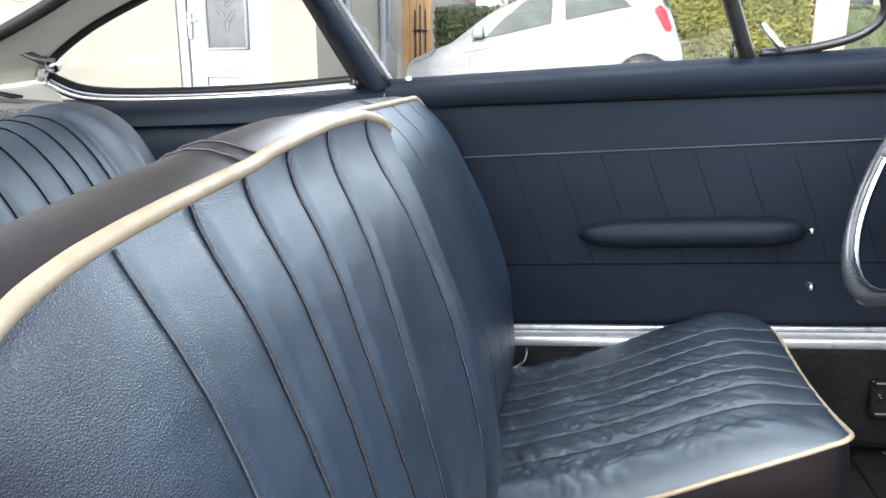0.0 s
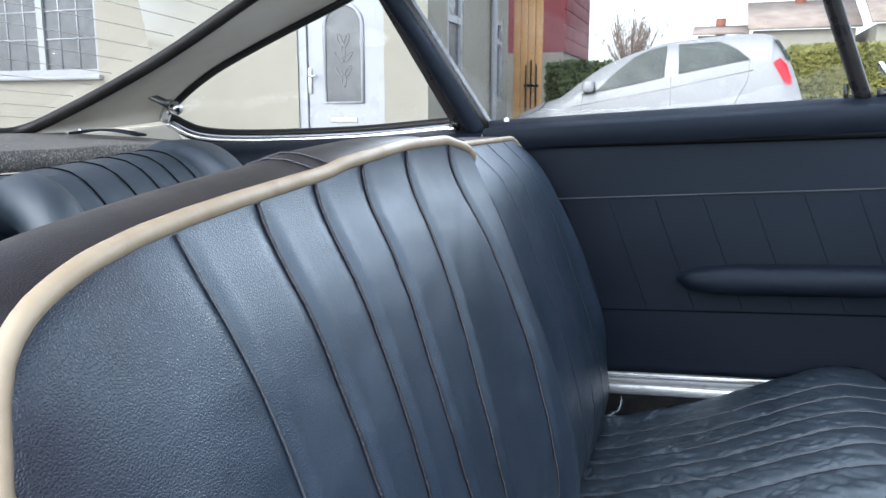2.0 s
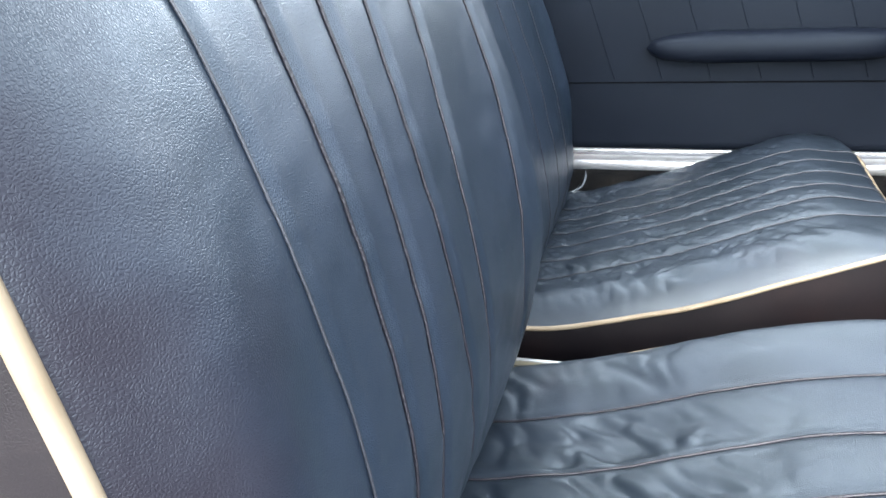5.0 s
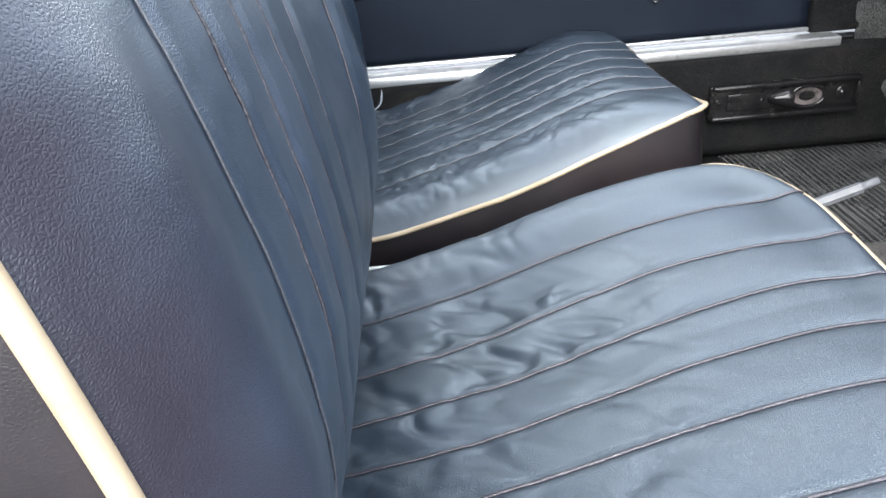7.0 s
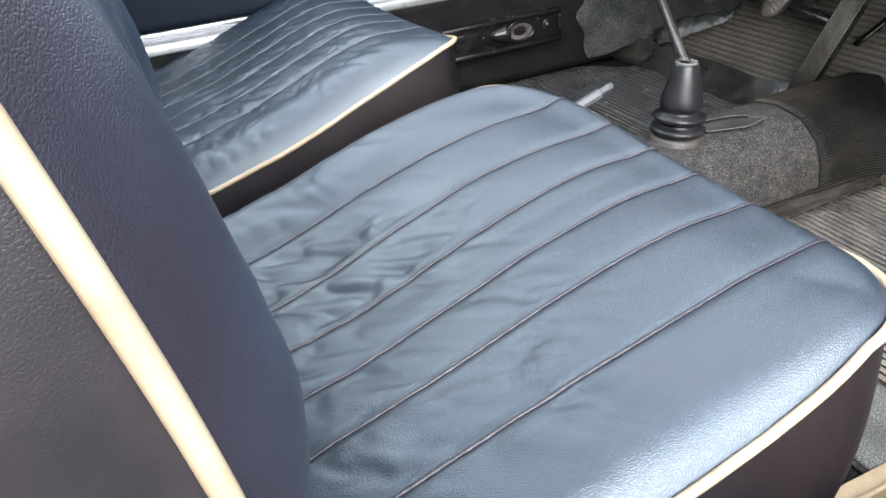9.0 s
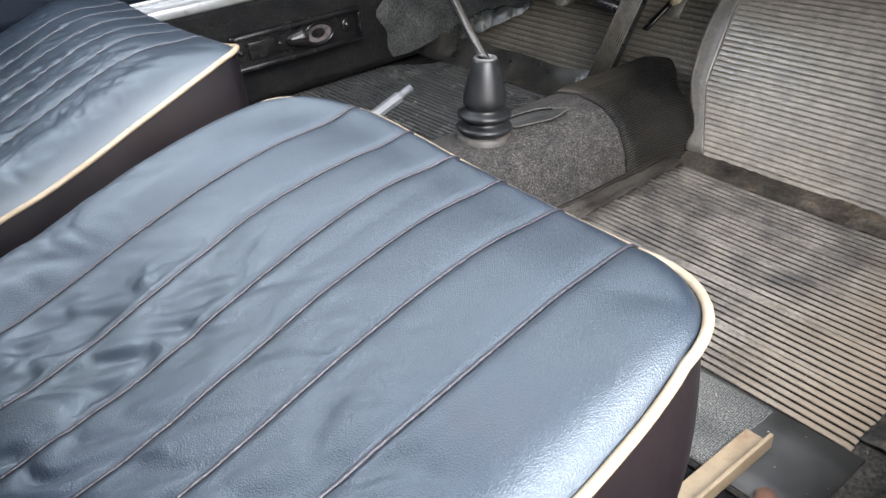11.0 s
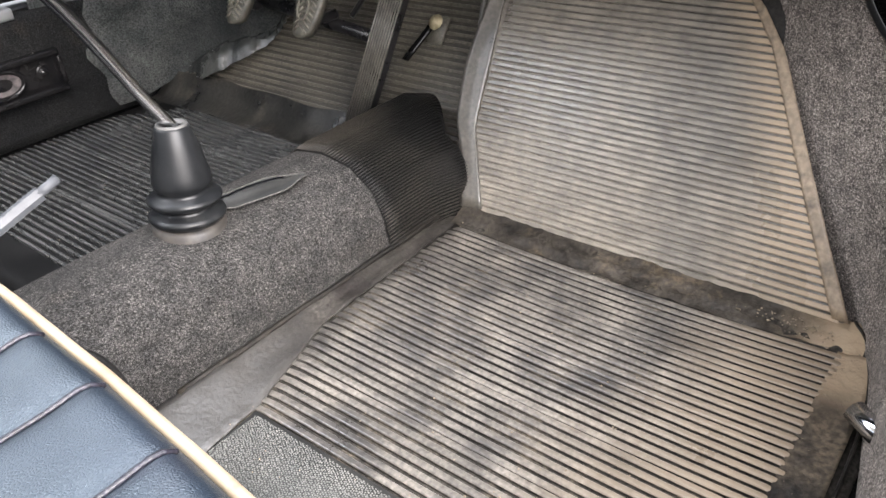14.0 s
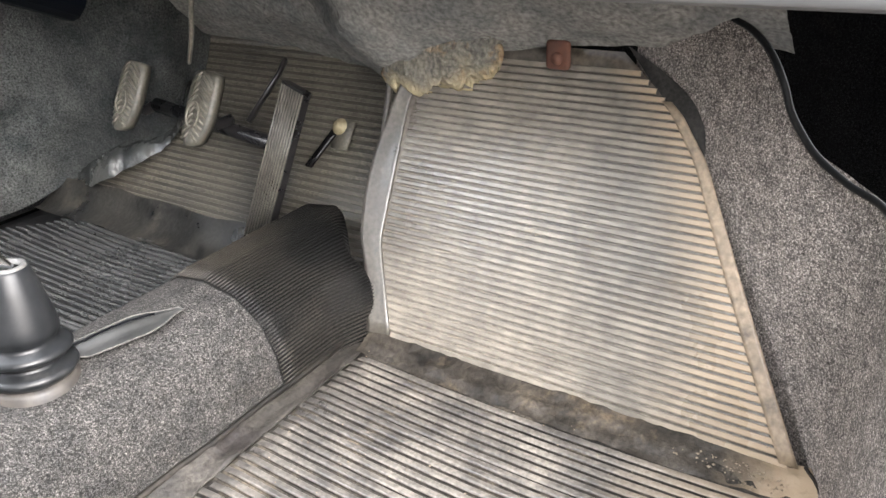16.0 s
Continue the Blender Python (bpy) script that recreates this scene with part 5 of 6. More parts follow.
part("hinge_pillar", box((0.82, 0.02, 0.12), (1.25, 0.13, 0.86), 0.015, 3), mat("navy_trim_cloth", (0.030, 0.034, 0.042), 0.9, col2=(0.045, 0.050, 0.060), vscale=20, fine=0.5, fscale=350, bump=0.6, bscale=500, spec=0.1), kick, "dark hinge pillar behind the carpet")
bulk = thing("bulkhead", "grey felted bulkhead insulation above the footwells", "bulkhead", (1.1, 0.79, 0.45), kind="structure")
FELT = mat("grey_felt", (0.150, 0.153, 0.148), 0.9, col2=(0.25, 0.238, 0.217), vscale=18, fine=0.4, fscale=200, bump=0.9, bscale=60, bdist=0.006)
def felt_low(y):
    return lerp([(0.3, 0.462), (0.45, 0.460), (0.53, 0.452), (0.60, 0.440), (0.68, 0.412), (0.74, 0.395), (0.817, 0.366), (0.966, 0.393), (1.165, 0.404), (1.45, 0.40)], y)


def felt_f(u, v):
    y = 0.30 + 1.15 * u
    x0 = 1.095 + 0.10 * sstep(0.72, 0.86, y)
    x = x0 - 0.05 * math.sin(min(v * 2.2, 1) * math.pi / 2) - 0.10 * v + 0.012 * wob(u * 12, v * 4, 0, 1) + 0.005 * wob(u * 40, v * 16, 0, 1)
    return Vector((x, y, felt_low(y) + 0.004 * wob(u * 30, 1, 0, 1) + 0.20 * v))


part("felt", grid(felt_f, 120, 30), FELT, bulk)
LEFTB = spline([(0.850, 1.462, 0.146), (0.93, 1.432, 0.153), (1.02, 1.395, 0.182), (1.058, 1.29, 0.224), (1.085, 1.21, 0.255), (1.107, 1.178, 0.284), (1.165, 1.176, 0.355), (1.208, 1.197, 0.407)], 6)
part("side_felt", grid(lambda u, v: LEFTB[int(round(u * 42))] + Vector((-0.03 * v - 0.02 * math.sin(v * 3.1), 0.0 - 0.010 * math.sin(v * 3.1), 0.34 * v)) + Vector((1, 1, 0)) * 0.012 * wob(u * 5, v * 4, 0, 1.5), 42, 24), mat("black_felt", (0.022, 0.0242, 0.0246), 0.95, col2=(0.058, 0.060, 0.058), vscale=14, fine=0.6, fscale=350, bump=0.9, bscale=300, bdist=0.004, spec=0.1), bulk, "black felt on the driver side")
part("rubber_fold", grid(lambda u, v: LEFTB[13 + int(round(u * 21))] + Vector((-0.010 - 0.040 * v, -0.020 * v, 0.020 - 0.034 * v + 0.016 * math.sin(v * math.pi))) * (0.7 + 0.3 * math.sin(u * 7)) * (0.25 + 0.75 * math.sin(min(u * 5, 1) * 1.57)) + Vector((0.5, 0.3, 1)) * (0.006 * wob(u * 6, v * 2, 0, 1.6) + 0.003 * wob(u * 20, v * 4, 0, 1.5)), 26, 14), mat("shiny_grey_rubber", (0.018, 0.020, 0.020), 0.25, col2=(0.050, 0.051, 0.047), vscale=14, bump=0.6, bscale=70, bdist=0.004), bulk, "wrinkled rubber edge")
part("bulkhead_panel", box((1.25, 0.2, 0.10), (1.30, 1.46, 0.80), 0.01), CARPET_BLACK, bulk, "dark panel behind the felt")
FOAM = mat("crumbling_foam", (0.105, 0.102, 0.092), 0.9, col2=(0.17, 0.155, 0.125), vscale=24, fine=0.5, fscale=200, stain=(0.28, 0.17, 0.075), sscale=22, sedge=0.60, bump=1.0, bscale=150, bdist=0.006)
worn_or_lit_edge(FOAM, 2, -0.072, -0.020, (0.42, 0.35, 0.215), 0.2)


def foam_f(u, v):
    """A sagging lobe of torn felt, ragged at its foam rim."""
    a = 2 * math.pi * u
    p = Vector((1.072, 0.662, 0.438)) + Vector((math.cos(a) * 0.020, math.sin(a) * 0.082, -0.26 * math.sin(a) * 0.082)) * math.sin(v * math.pi) ** 0.7 + Vector((0, 0, 0.040 * math.cos(v * math.pi)))
    q = (math.cos(a) * 1.5, math.sin(a) * 1.5, v * 3)
    return p + Vector((0.5, 1, 1)) * (0.012 * wob(*q, 1.6) + 0.006 * wob(*q, 4.5, 2.0) + 0.003 * wob(*q, 11, 5.0))


part("foam_lump", grid(foam_f, 64, 40, close_u=True), FOAM, bulk, "torn felt lobe with crumbling yellow foam")
part("rust_tab", join(box((1.078, 0.507, 0.432), (1.086, 0.534, 0.462), 0.004), lathe([(0, 0.004), (0.006, 0.003), (0.007, 0)], (1.078, 0.52, 0.444), (-1, 0, 0), 10)), mat("rusty_steel", (0.07, 0.03, 0.02), 0.8, col2=(0.13, 0.05, 0.03), vscale=60), bulk, "rusty steel tab")
part("mat_flap", grid(lambda u, v: Vector((1.099, 0.454, 0.458)).lerp(Vector((1.047, 0.356, 0.368)), u) + Vector((-0.006, -0.030, 0.004)) * v * math.sin(u * math.pi), 16, 6), MARGIN, bulk, "curled rubber flap")
dash = thing("dashboard", "black dashboard with pale lower edge", "dashboard", (0.85, 0.79, 0.56), kind="structure")
part("dash_body", slab(lambda u, v: Vector((0.76 + 0.03 * math.sin(v * 3.1) - 0.02 * v, 0.12 + 1.34 * u, 0.585 + 0.25 * v)), 20, 10, (0.12, 0, 0)), VINYL, dash)
part("dash_top", slab(quadf((0.75, 0.10, 0.835), (1.18, 0.10, 0.86), (1.18, 1.48, 0.86), (0.75, 1.48, 0.835)), 4, 8, (0, 0, -0.02)), VINYL, dash)
part("lower_rail", tube([(0.755, 0.12 + 1.34 * k / 20, 0.572) for k in range(21)], 0.012, 8), mat("worn_grey_paint", (0.13, 0.13, 0.13), 0.45, vscale=15), dash)
seat_rail = thing("seat_runner", "cream painted seat runner with rusty bolt", "seat rail", (0.42, 0.27, 0.145))
RAILC = mat("cream_paint_metal", (0.25, 0.195, 0.125), 0.45, col2=(0.18, 0.13, 0.078), vscale=40, stain=(0.14, 0.08, 0.045), sscale=30, sedge=0.62)
part("runner", join(box((0.20, 0.262, 0.148), (0.485, 0.286, 0.153), 0.001), box((0.20, 0.260, 0.148), (0.485, 0.264, 0.164), 0.001)), RAILC, seat_rail, smooth=False)
part("bolt", lathe([(0, 0.008), (0.008, 0.007), (0.009, 0)], (0.43, 0.232, 0.1475), (0, 0, 1), 8), mat("rust", (0.13, 0.06, 0.035), 0.8), seat_rail)

stop = thing("door_check", "short chrome rod end beside the door sill", "door check", (0.78, 0.165, 0.16))
part("rod_end", tube([(0.790, 0.186, 0.176), (0.768, 0.152, 0.170)], 0.0095, 14), CHROME, stop)
part("stay", tube(spline([(0.775, 0.160, 0.168), (0.72, 0.150, 0.162), (0.64, 0.146, 0.158)], 5), 0.007, 8), BLACK_METAL, stop)
part("mat_lip", tube(spline([(0.60, 0.178, 0.147), (0.72, 0.176, 0.148), (0.82, 0.180, 0.150), (0.90, 0.196, 0.155), (0.928, 0.216, 0.162)], 8), 0.0016, 6), RUBBER, foot, "raised edge of the mat")

# folded strip between floor and toeboard, with dirt on the mats
FOLD = mat("creased_black_rubber", (0.010, 0.0090, 0.0080), 0.48, col2=(0.046, 0.039, 0.031), vscale=18, fine=0.4, fscale=200, bump=0.9, bscale=90, bdist=0.003, spec=0.25, world_space=True, stain=(0.13, 0.098, 0.064), sscale=14, sedge=0.62)
# door-side end of the fold: dust, its tan raised to look lit
worn_or_lit_edge(FOLD, 1, -0.245, -0.165, (0.36, 0.27, 0.18), 0.4)
part("fold_strip", grid(lambda u, v: Vector((0.894 - 0.007 * (1 - v) * math.sin(u * math.pi) + 0.035 * v + 0.004 * wob(u * 6, 0, 0, 1), 0.20 + 0.475 * u, 0.1475 + 0.013 * v * v + 0.0035 * math.sin(v * math.pi) * (1 + wob(u * 9, v * 2, 0, 1)) + 0.0022 * wob(u * 30, v * 4, 0, 1))), 140, 14), FOLD, foot, "creased black fold of the mat")
CRUMB = mat("pale_dirt_crumb", (0.27, 0.22, 0.16), 0.9, col2=(0.11, 0.085, 0.06), vscale=30, world_space=True)
crumbs = thing("dirt_crumbs", "pale dirt crumbs scattered over the rubber mats", "dirt", (0.7, 0.45, 0.145), kind="stuff")


def crumb_field(n, spot, seed, size):
    rg = random.Random(seed)
    verts, faces = [], []
    for k in range(n):
        c = spot(rg)
        r = size * rg.uniform(0.35, 1.0) ** 2
        b = len(verts)
        for d in ((1, 0, 0), (-1, 0, 0), (0, 1, 0), (0, -1, 0), (0, 0, 1), (0, 0, -1)):
            verts.append([c[i] + d[i] * r * rg.uniform(0.6, 1.3) * (0.6 if i == 2 else 1) for i in range(3)])
        for i, j in ((0, 2), (2, 1), (1, 3), (3, 0)):
            faces.append((b + i, b + j, b + 4))
            faces.append((b + j, b + i, b + 5))
    bm = bmesh.new()
    vs = [bm.verts.new(v) for v in verts]
    for f in faces:
        bm.faces.new([vs[i] for i in f])
    return bm


def on_floor(rg):
    return (rg.uniform(0.44, 0.90), 0.20 + 0.46 * rg.random() ** 1.3, 0.1492)


def on_ramp(rg):
    v = rg.uniform(0.02, 0.8)
    q = ramp_f(rg.uniform(0.02, 0.95), v)
    return q + Vector((-0.003, 0, 0.0025))


def on_fold(rg):
    return (rg.gauss(0.912, 0.012), 0.225 + abs(rg.gauss(0, 0.05)), 0.155)


part("crumbs", crumb_field(420, on_floor, 1, 0.0013), CRUMB, crumbs, kind="stuff")
part("crumbs", crumb_field(160, on_ramp, 2, 0.0012), CRUMB, crumbs, kind="stuff")
part("crumbs", crumb_field(200, on_fold, 3, 0.0019), CRUMB, crumbs, kind="stuff")
part("crumbs", crumb_field(120, lambda rg: (rg.uniform(0.56, 0.95), rg.uniform(0.90, 1.40), 0.1492), 4, 0.0012), CRUMB, crumbs, kind="stuff")
rel = thing("release_lever", "short worn brass lever hanging under the dashboard", "lever", (1.0, 0.985, 0.44))
part("blade", tube(spline([(1.0, 0.970, 0.50), (1.0, 0.982, 0.456), (1.0, 0.994, 0.428), (1.0, 0.998, 0.418)], 5), 0.006, 8, taper=0.0035, flat=0.6), PAD, rel)
slot = thing("pedal_slot", "black slot in the toeboard behind the accelerator", "slot", (1.11, 0.88, 0.28))
part("slot_lining", slab(quadf((1.077, 0.888, 0.269), (1.077, 0.898, 0.269), (1.117, 0.873, 0.315), (1.117, 0.863, 0.315)), 2, 4, (0.003, 0, -0.003)), GLOSS_BLACK, slot)

bracket = thing("seat_bracket", "cream painted bracket on the tunnel between the seats", "bracket", (-0.07, 0.80, 0.255))
part("plate", box((-0.115, 0.772, 0.254), (-0.030, 0.828, 0.268), 0.003), mat("yellowed_cream_paint", (0.34, 0.29, 0.16), 0.5, col2=(0.26, 0.21, 0.11), vscale=30), bracket)
part("edge_strip", box((-0.115, 0.829, 0.262), (-0.020, 0.836, 0.276), 0.002), ALU, bracket, "bright edge strip")

# ---- outside ----
I = Matrix.Identity(4)
ASPHALT = mat("grey_drive", (0.24, 0.235, 0.225), 0.9, col2=(0.30, 0.29, 0.28), vscale=2, fine=0.3, fscale=60, bump=0.4, bscale=90, bdist=0.01)
RENDER = mat("cream_render", (0.265, 0.253, 0.210), 0.9, col2=(0.245, 0.233, 0.193), vscale=1.5, fine=0.06, fscale=60, bump=0.3, bscale=40, bdist=0.01)
PVC = mat("white_plastic", (0.300, 0.315, 0.335), 0.3, col2=(0.278, 0.29, 0.31), vscale=3)
DARKGLASS = mat("dark_window_glass", (0.055, 0.062, 0.068), 0.15, col2=(0.10, 0.108, 0.115), vscale=4, bump=0.2, bscale=8, bdist=0.01)
ground = thing("ground", "grey sloping drive and street", "ground", (0, 6, 0), I, kind="structure")
part("ground_sheet", grid(lambda u, v: Vector((-150 + 300 * u, -100 + 300 * v, 0.0 + 0.055 * max(min(-150 + 300 * u + 3, 40), -4) * sstep(6, 9, -100 + 300 * v) - 0.02)), 150, 150), ASPHALT, ground)
house = thing("house", "cream rendered house with white door and windows", "house", (-6, 7.5, 0), I)
def wall_with_holes(axis, at, a0, a1, z1, holes, thick, z0=-0.5):
    """One connected wall or frame in the plane axis = at, with openings through it."""
    xs = sorted({a0, a1, *[h[0] for h in holes], *[h[1] for h in holes]})
    zs = sorted({z0, z1, *[h[2] for h in holes], *[h[3] for h in holes]})

    def solid(i, j):
        if not (0 <= i < len(xs) - 1 and 0 <= j < len(zs) - 1):
            return False
        cx, cz = (xs[i] + xs[i + 1]) / 2, (zs[j] + zs[j + 1]) / 2
        return not any(h[0] < cx < h[1] and h[2] < cz < h[3] for h in holes)
    bm, seen = bmesh.new(), {}

    def corner(i, j, d):
        if (i, j, d) not in seen:
            o = at + thick * d if axis == "y" else at - thick * d
            seen[i, j, d] = bm.verts.new((xs[i], o, zs[j]) if axis == "y" else (o, xs[i], zs[j]))
        return seen[i, j, d]
    for i in range(len(xs) - 1):
        for j in range(len(zs) - 1):
            if not solid(i, j):
                continue
            ring_ = ((i, j), (i + 1, j), (i + 1, j + 1), (i, j + 1))
            for d in (0, 1):
                bm.faces.new([corner(*q, d) for q in (ring_ if d == 0 else ring_[::-1])])
            for k, (di, dj) in enumerate(((0, -1), (1, 0), (0, 1), (-1, 0))):
                if not solid(i + di, j + dj):
                    p, q = ring_[k], ring_[(k + 1) % 4]
                    bm.faces.new((corner(*q, 0), corner(*p, 0), corner(*p, 1), corner(*q, 1)))
    bmesh.ops.recalc_face_normals(bm, faces=bm.faces[:])
    return bm


D0, D1 = -3.94, -3.0
part("wall", wall_with_holes("y", 7.0, -13.0, -2.55, 5.2, [(D0, D1, 0.0, 2.15), (-8.1, -6.42, 1.27, 2.5)], 0.25), RENDER, house, smooth=False)
part("wall", wall_with_holes("x", -2.55, 7.252, 10.0, 5.2, [(7.57, 8.10, 0.95, 2.2), (9.35, 9.75, 1.0, 2.0)], 0.25), RENDER, house, smooth=False)
part("roof", slab(quadf((-13.3, 6.6, 5.1), (-2.3, 6.6, 5.1), (-2.3, 9.5, 7.2), (-13.3, 9.5, 7.2)), 4, 4, (0, 0, 0.1)), mat("roof_tiles", (0.16, 0.08, 0.05), 0.9, vscale=6), house)
hd = part("door", box((D0 + 0.095, 7.045, 0.02), (D1 - 0.095, 7.085, 2.055), 0.008), PVC, house, "white plastic front door", smooth=False)
part("door_frame", wall_with_holes("y", 7.02, D0, D1, 2.15, [(D0 + 0.09, D1 - 0.09, 0.0, 2.06)], 0.07, 0.0), PVC, hd, smooth=False)
gx0, gx1, gz0, gz1 = -3.655, -3.245, 0.96, 1.90
gp = [(gx0, gz0), (gx1, gz0), (gx1, gz1 - 0.2)] + [((gx0 + gx1) / 2 + 0.205 * math.cos(a), gz1 - 0.205 + 0.205 * math.sin(a)) for a in [math.pi * k / 12 for k in range(1, 12)]] + [(gx0, gz1 - 0.2)]
bm = bmesh.new()
bm.faces.new([bm.verts.new((x, 7.042, z)) for x, z in gp])
r = bmesh.ops.extrude_face_region(bm, geom=bm.faces[:])
for v in [e for e in r["geom"] if isinstance(e, bmesh.types.BMVert)]:
    v.co.y += 0.02
part("arched_pane", bm, DARKGLASS, hd, "arched dark door glass", smooth=False)
LEAD = mat("pale_leaded_ornament", (0.20, 0.205, 0.21), 0.4, col2=(0.13, 0.135, 0.14), vscale=20)
for dx, dz, tilt in ((0.0, 0.0, 0.0), (-0.05, -0.06, 0.7), (0.05, -0.06, -0.7), (-0.045, -0.20, 0.6), (0.045, -0.20, -0.6), (0.0, -0.28, 0.0), (-0.035, 0.10, 0.4), (0.035, 0.10, -0.4)):
    cx, cz = (gx0 + gx1) / 2 + dx, 1.46 + dz
    loop = [(0.022 * math.sin(a), 0.065 * math.cos(a)) for a in [2 * math.pi * k / 14 for k in range(14)]]
    part("leaf_ornament", tube([(cx + p * math.cos(tilt) - q * math.sin(tilt), 7.041, cz + p * math.sin(tilt) + q * math.cos(tilt)) for p, q in loop], 0.006, 5, closed=True), LEAD, hd)
part("pane_frame", tube([(x, 7.04, z) for x, z in gp], 0.022, 6, closed=True), PVC, hd)
part("letter_box", box((-3.60, 7.03, 0.765), (-3.31, 7.046, 0.815), 0.006), mat("grey_letter_box", (0.5, 0.48, 0.44), 0.4), hd)
part("panel_bead", tube([(-3.68, 7.043, 0.70), (-3.22, 7.043, 0.70), (-3.22, 7.043, 0.15), (-3.68, 7.043, 0.15)], 0.012, 6, closed=True), PVC, hd)
part("handle", join(box((-3.84, 7.02, 1.05), (-3.80, 7.045, 1.30), 0.006), tube([(-3.82, 7.02, 1.22), (-3.82, 6.99, 1.22), (-3.72, 6.985, 1.22)], 0.011, 8)), ALU, hd, "door handle")


def house_window(x0, x1, z0, z1, y, mull):
    cuts = [x0 + 0.07] + [q for m in mull for q in (m - 0.045, m + 0.045)] + [x1 - 0.07]
    w = part("window", wall_with_holes("y", y, x0, x1, z1, [(cuts[k], cuts[k + 1], z0 + 0.07, z1 - 0.07) for k in range(0, len(cuts), 2)], 0.07, z0), PVC, house, "white plastic window", smooth=False)
    part("pane", box((x0 + 0.06, y + 0.03, z0 + 0.06), (x1 - 0.06, y + 0.045, z1 - 0.06)), DARKGLASS, w, smooth=False)
    part("sill", box((x0 - 0.06, y - 0.12, z0 - 0.05), (x1 + 0.06, y + 0.05, z0), 0.01), PVC, w)
    for m in [x0 + 0.07 + (x1 - x0 - 0.14) * k / 6 for k in (1, 2, 4, 5)]:
        part("glazing_bar", box((m - 0.009, y + 0.022, z0 + 0.07), (m + 0.009, y + 0.034, z1 - 0.07)), PVC, w)
    for k in (1, 2, 3):
        zz = z0 + (z1 - z0) * k / 4 + 0.1
        part("glazing_bar", box((x0 + 0.07, y + 0.021, zz - 0.009), (x1 - 0.07, y + 0.033, zz + 0.009)), PVC, w)
    return w


house_window(-8.1, -6.42, 1.27, 2.5, 7.05, [-7.26])
for y0, y1, z0, z1 in ((7.57, 8.10, 0.95, 2.2), (9.35, 9.75, 1.0, 2.0)):
    zm = (z0 + z1) / 2 + 0.2
    w = part("window", wall_with_holes("x", -2.56, y0, y1, z1, [(y0 + 0.07, y1 - 0.07, z0 + 0.07, zm), (y0 + 0.07, y1 - 0.07, zm + 0.07, z1 - 0.07)], 0.06, z0), PVC, house, "white plastic window", smooth=False)
    part("pane", box((-2.605, y0 + 0.05, z0 + 0.05), (-2.59, y1 - 0.05, z1 - 0.05)), DARKGLASS, w, smooth=False)
part("downpipe", tube([(-2.50, 9.15, -0.4), (-2.50, 9.15, 5.1)], 0.04, 10), PVC, house, "white downpipe")

TIMBER = mat("orange_timber", (0.50, 0.30, 0.13), 0.8, col2=(0.42, 0.24, 0.1), vscale=5, fine=0.2, fscale=40)
fence = thing("fence", "orange timber fence panel with black iron gate", "fence", (-2.4, 10.6, 0), I)
for k in range(4):
    part("board", box((-2.60 + 0.10 * k, 10.5, -0.1), (-2.507 + 0.10 * k, 10.54, 5.0), 0.006), TIMBER, fence)
gate = part("gate", box((-2.44, 10.445, 1.2), (-2.24, 10.465, 1.24)), BLACK_METAL, fence, "black iron gate", smooth=False)
for k in range(3):
    part("bar", box((-2.42 + 0.07 * k, 10.437, 0.2), (-2.40 + 0.07 * k, 10.443, 1.5 + 0.06 * (k % 2))), BLACK_METAL, gate, smooth=False)
nb = thing("house", "cream house with dark red hung cladding", "house", (-4, 16, 0), I)
part("wall", box((-7.0, 15.0, -0.5), (-2.75, 17.8, 2.0)), RENDER, nb, smooth=False)
RED = mat("dark_red_cladding", (0.19, 0.035, 0.04), 0.7, col2=(0.15, 0.03, 0.035), vscale=4)
for k in range(12):
    part("cladding_board", box((-2.76, 15.0, 2.0 + 0.26 * k), (-2.70, 17.8, 2.25 + 0.26 * k), 0.01), RED, nb)
part("wall_upper", box((-7.0, 15.0, 2.002), (-2.76, 17.8, 5.2)), RED, nb, smooth=False)
part("roof", slab(quadf((-7.3, 14.7, 5.15), (-2.4, 14.7, 5.15), (-2.4, 18.1, 5.6), (-7.3, 18.1, 7.2)), 2, 2, (0, 0, 0.12)), mat("brown_roof", (0.2, 0.12, 0.09), 0.9), nb)



def foliage(bm_n, centre, half, size, seed, keep=None):
    """Many small leaf quads on and in a block or ball."""
    rg = random.Random(seed)
    bm = bmesh.new()
    for k in range(bm_n):
        p = Vector([rg.uniform(-1, 1) for _ in range(3)])
        if keep == "ball":
            if p.length > 1 or p.length < 0.3:
                continue
            q = Vector((p.x * half[0], p.y * half[1], p.z * half[2]))
        else:
            f = rg.choice((0, 1, 1, 2))
            p[f] = math.copysign(1 - abs(rg.gauss(0, 0.05)), p[f])
            q = Vector((p.x * half[0], p.y * half[1], p.z * half[2]))
            q += Vector((0, 0, 0.1 * wob(q.x, q.y, 0, 1.5, seed)))
        c = Vector(centre) + q
        a = Vector([rg.gauss(0, 1) for _ in range(3)]).normalized() * size * rg.uniform(0.6, 1.3)
        b = a.orthogonal().normalized() * size * 0.55
        bm.faces.new([bm.verts.new(c + w) for w in (-a, b, a, -b)])
    return bm


LEAF_D = mat("dark_hedge_leaves", (0.06, 0.085, 0.03), 0.7, col2=(0.09, 0.11, 0.045), vscale=3)
LEAF_Y = mat("yellow_hedge_leaves", (0.24, 0.23, 0.06), 0.7, col2=(0.15, 0.16, 0.045), vscale=3)
TWIG = mat("bare_twigs", (0.20, 0.15, 0.12), 0.9, col2=(0.26, 0.20, 0.16), vscale=2)


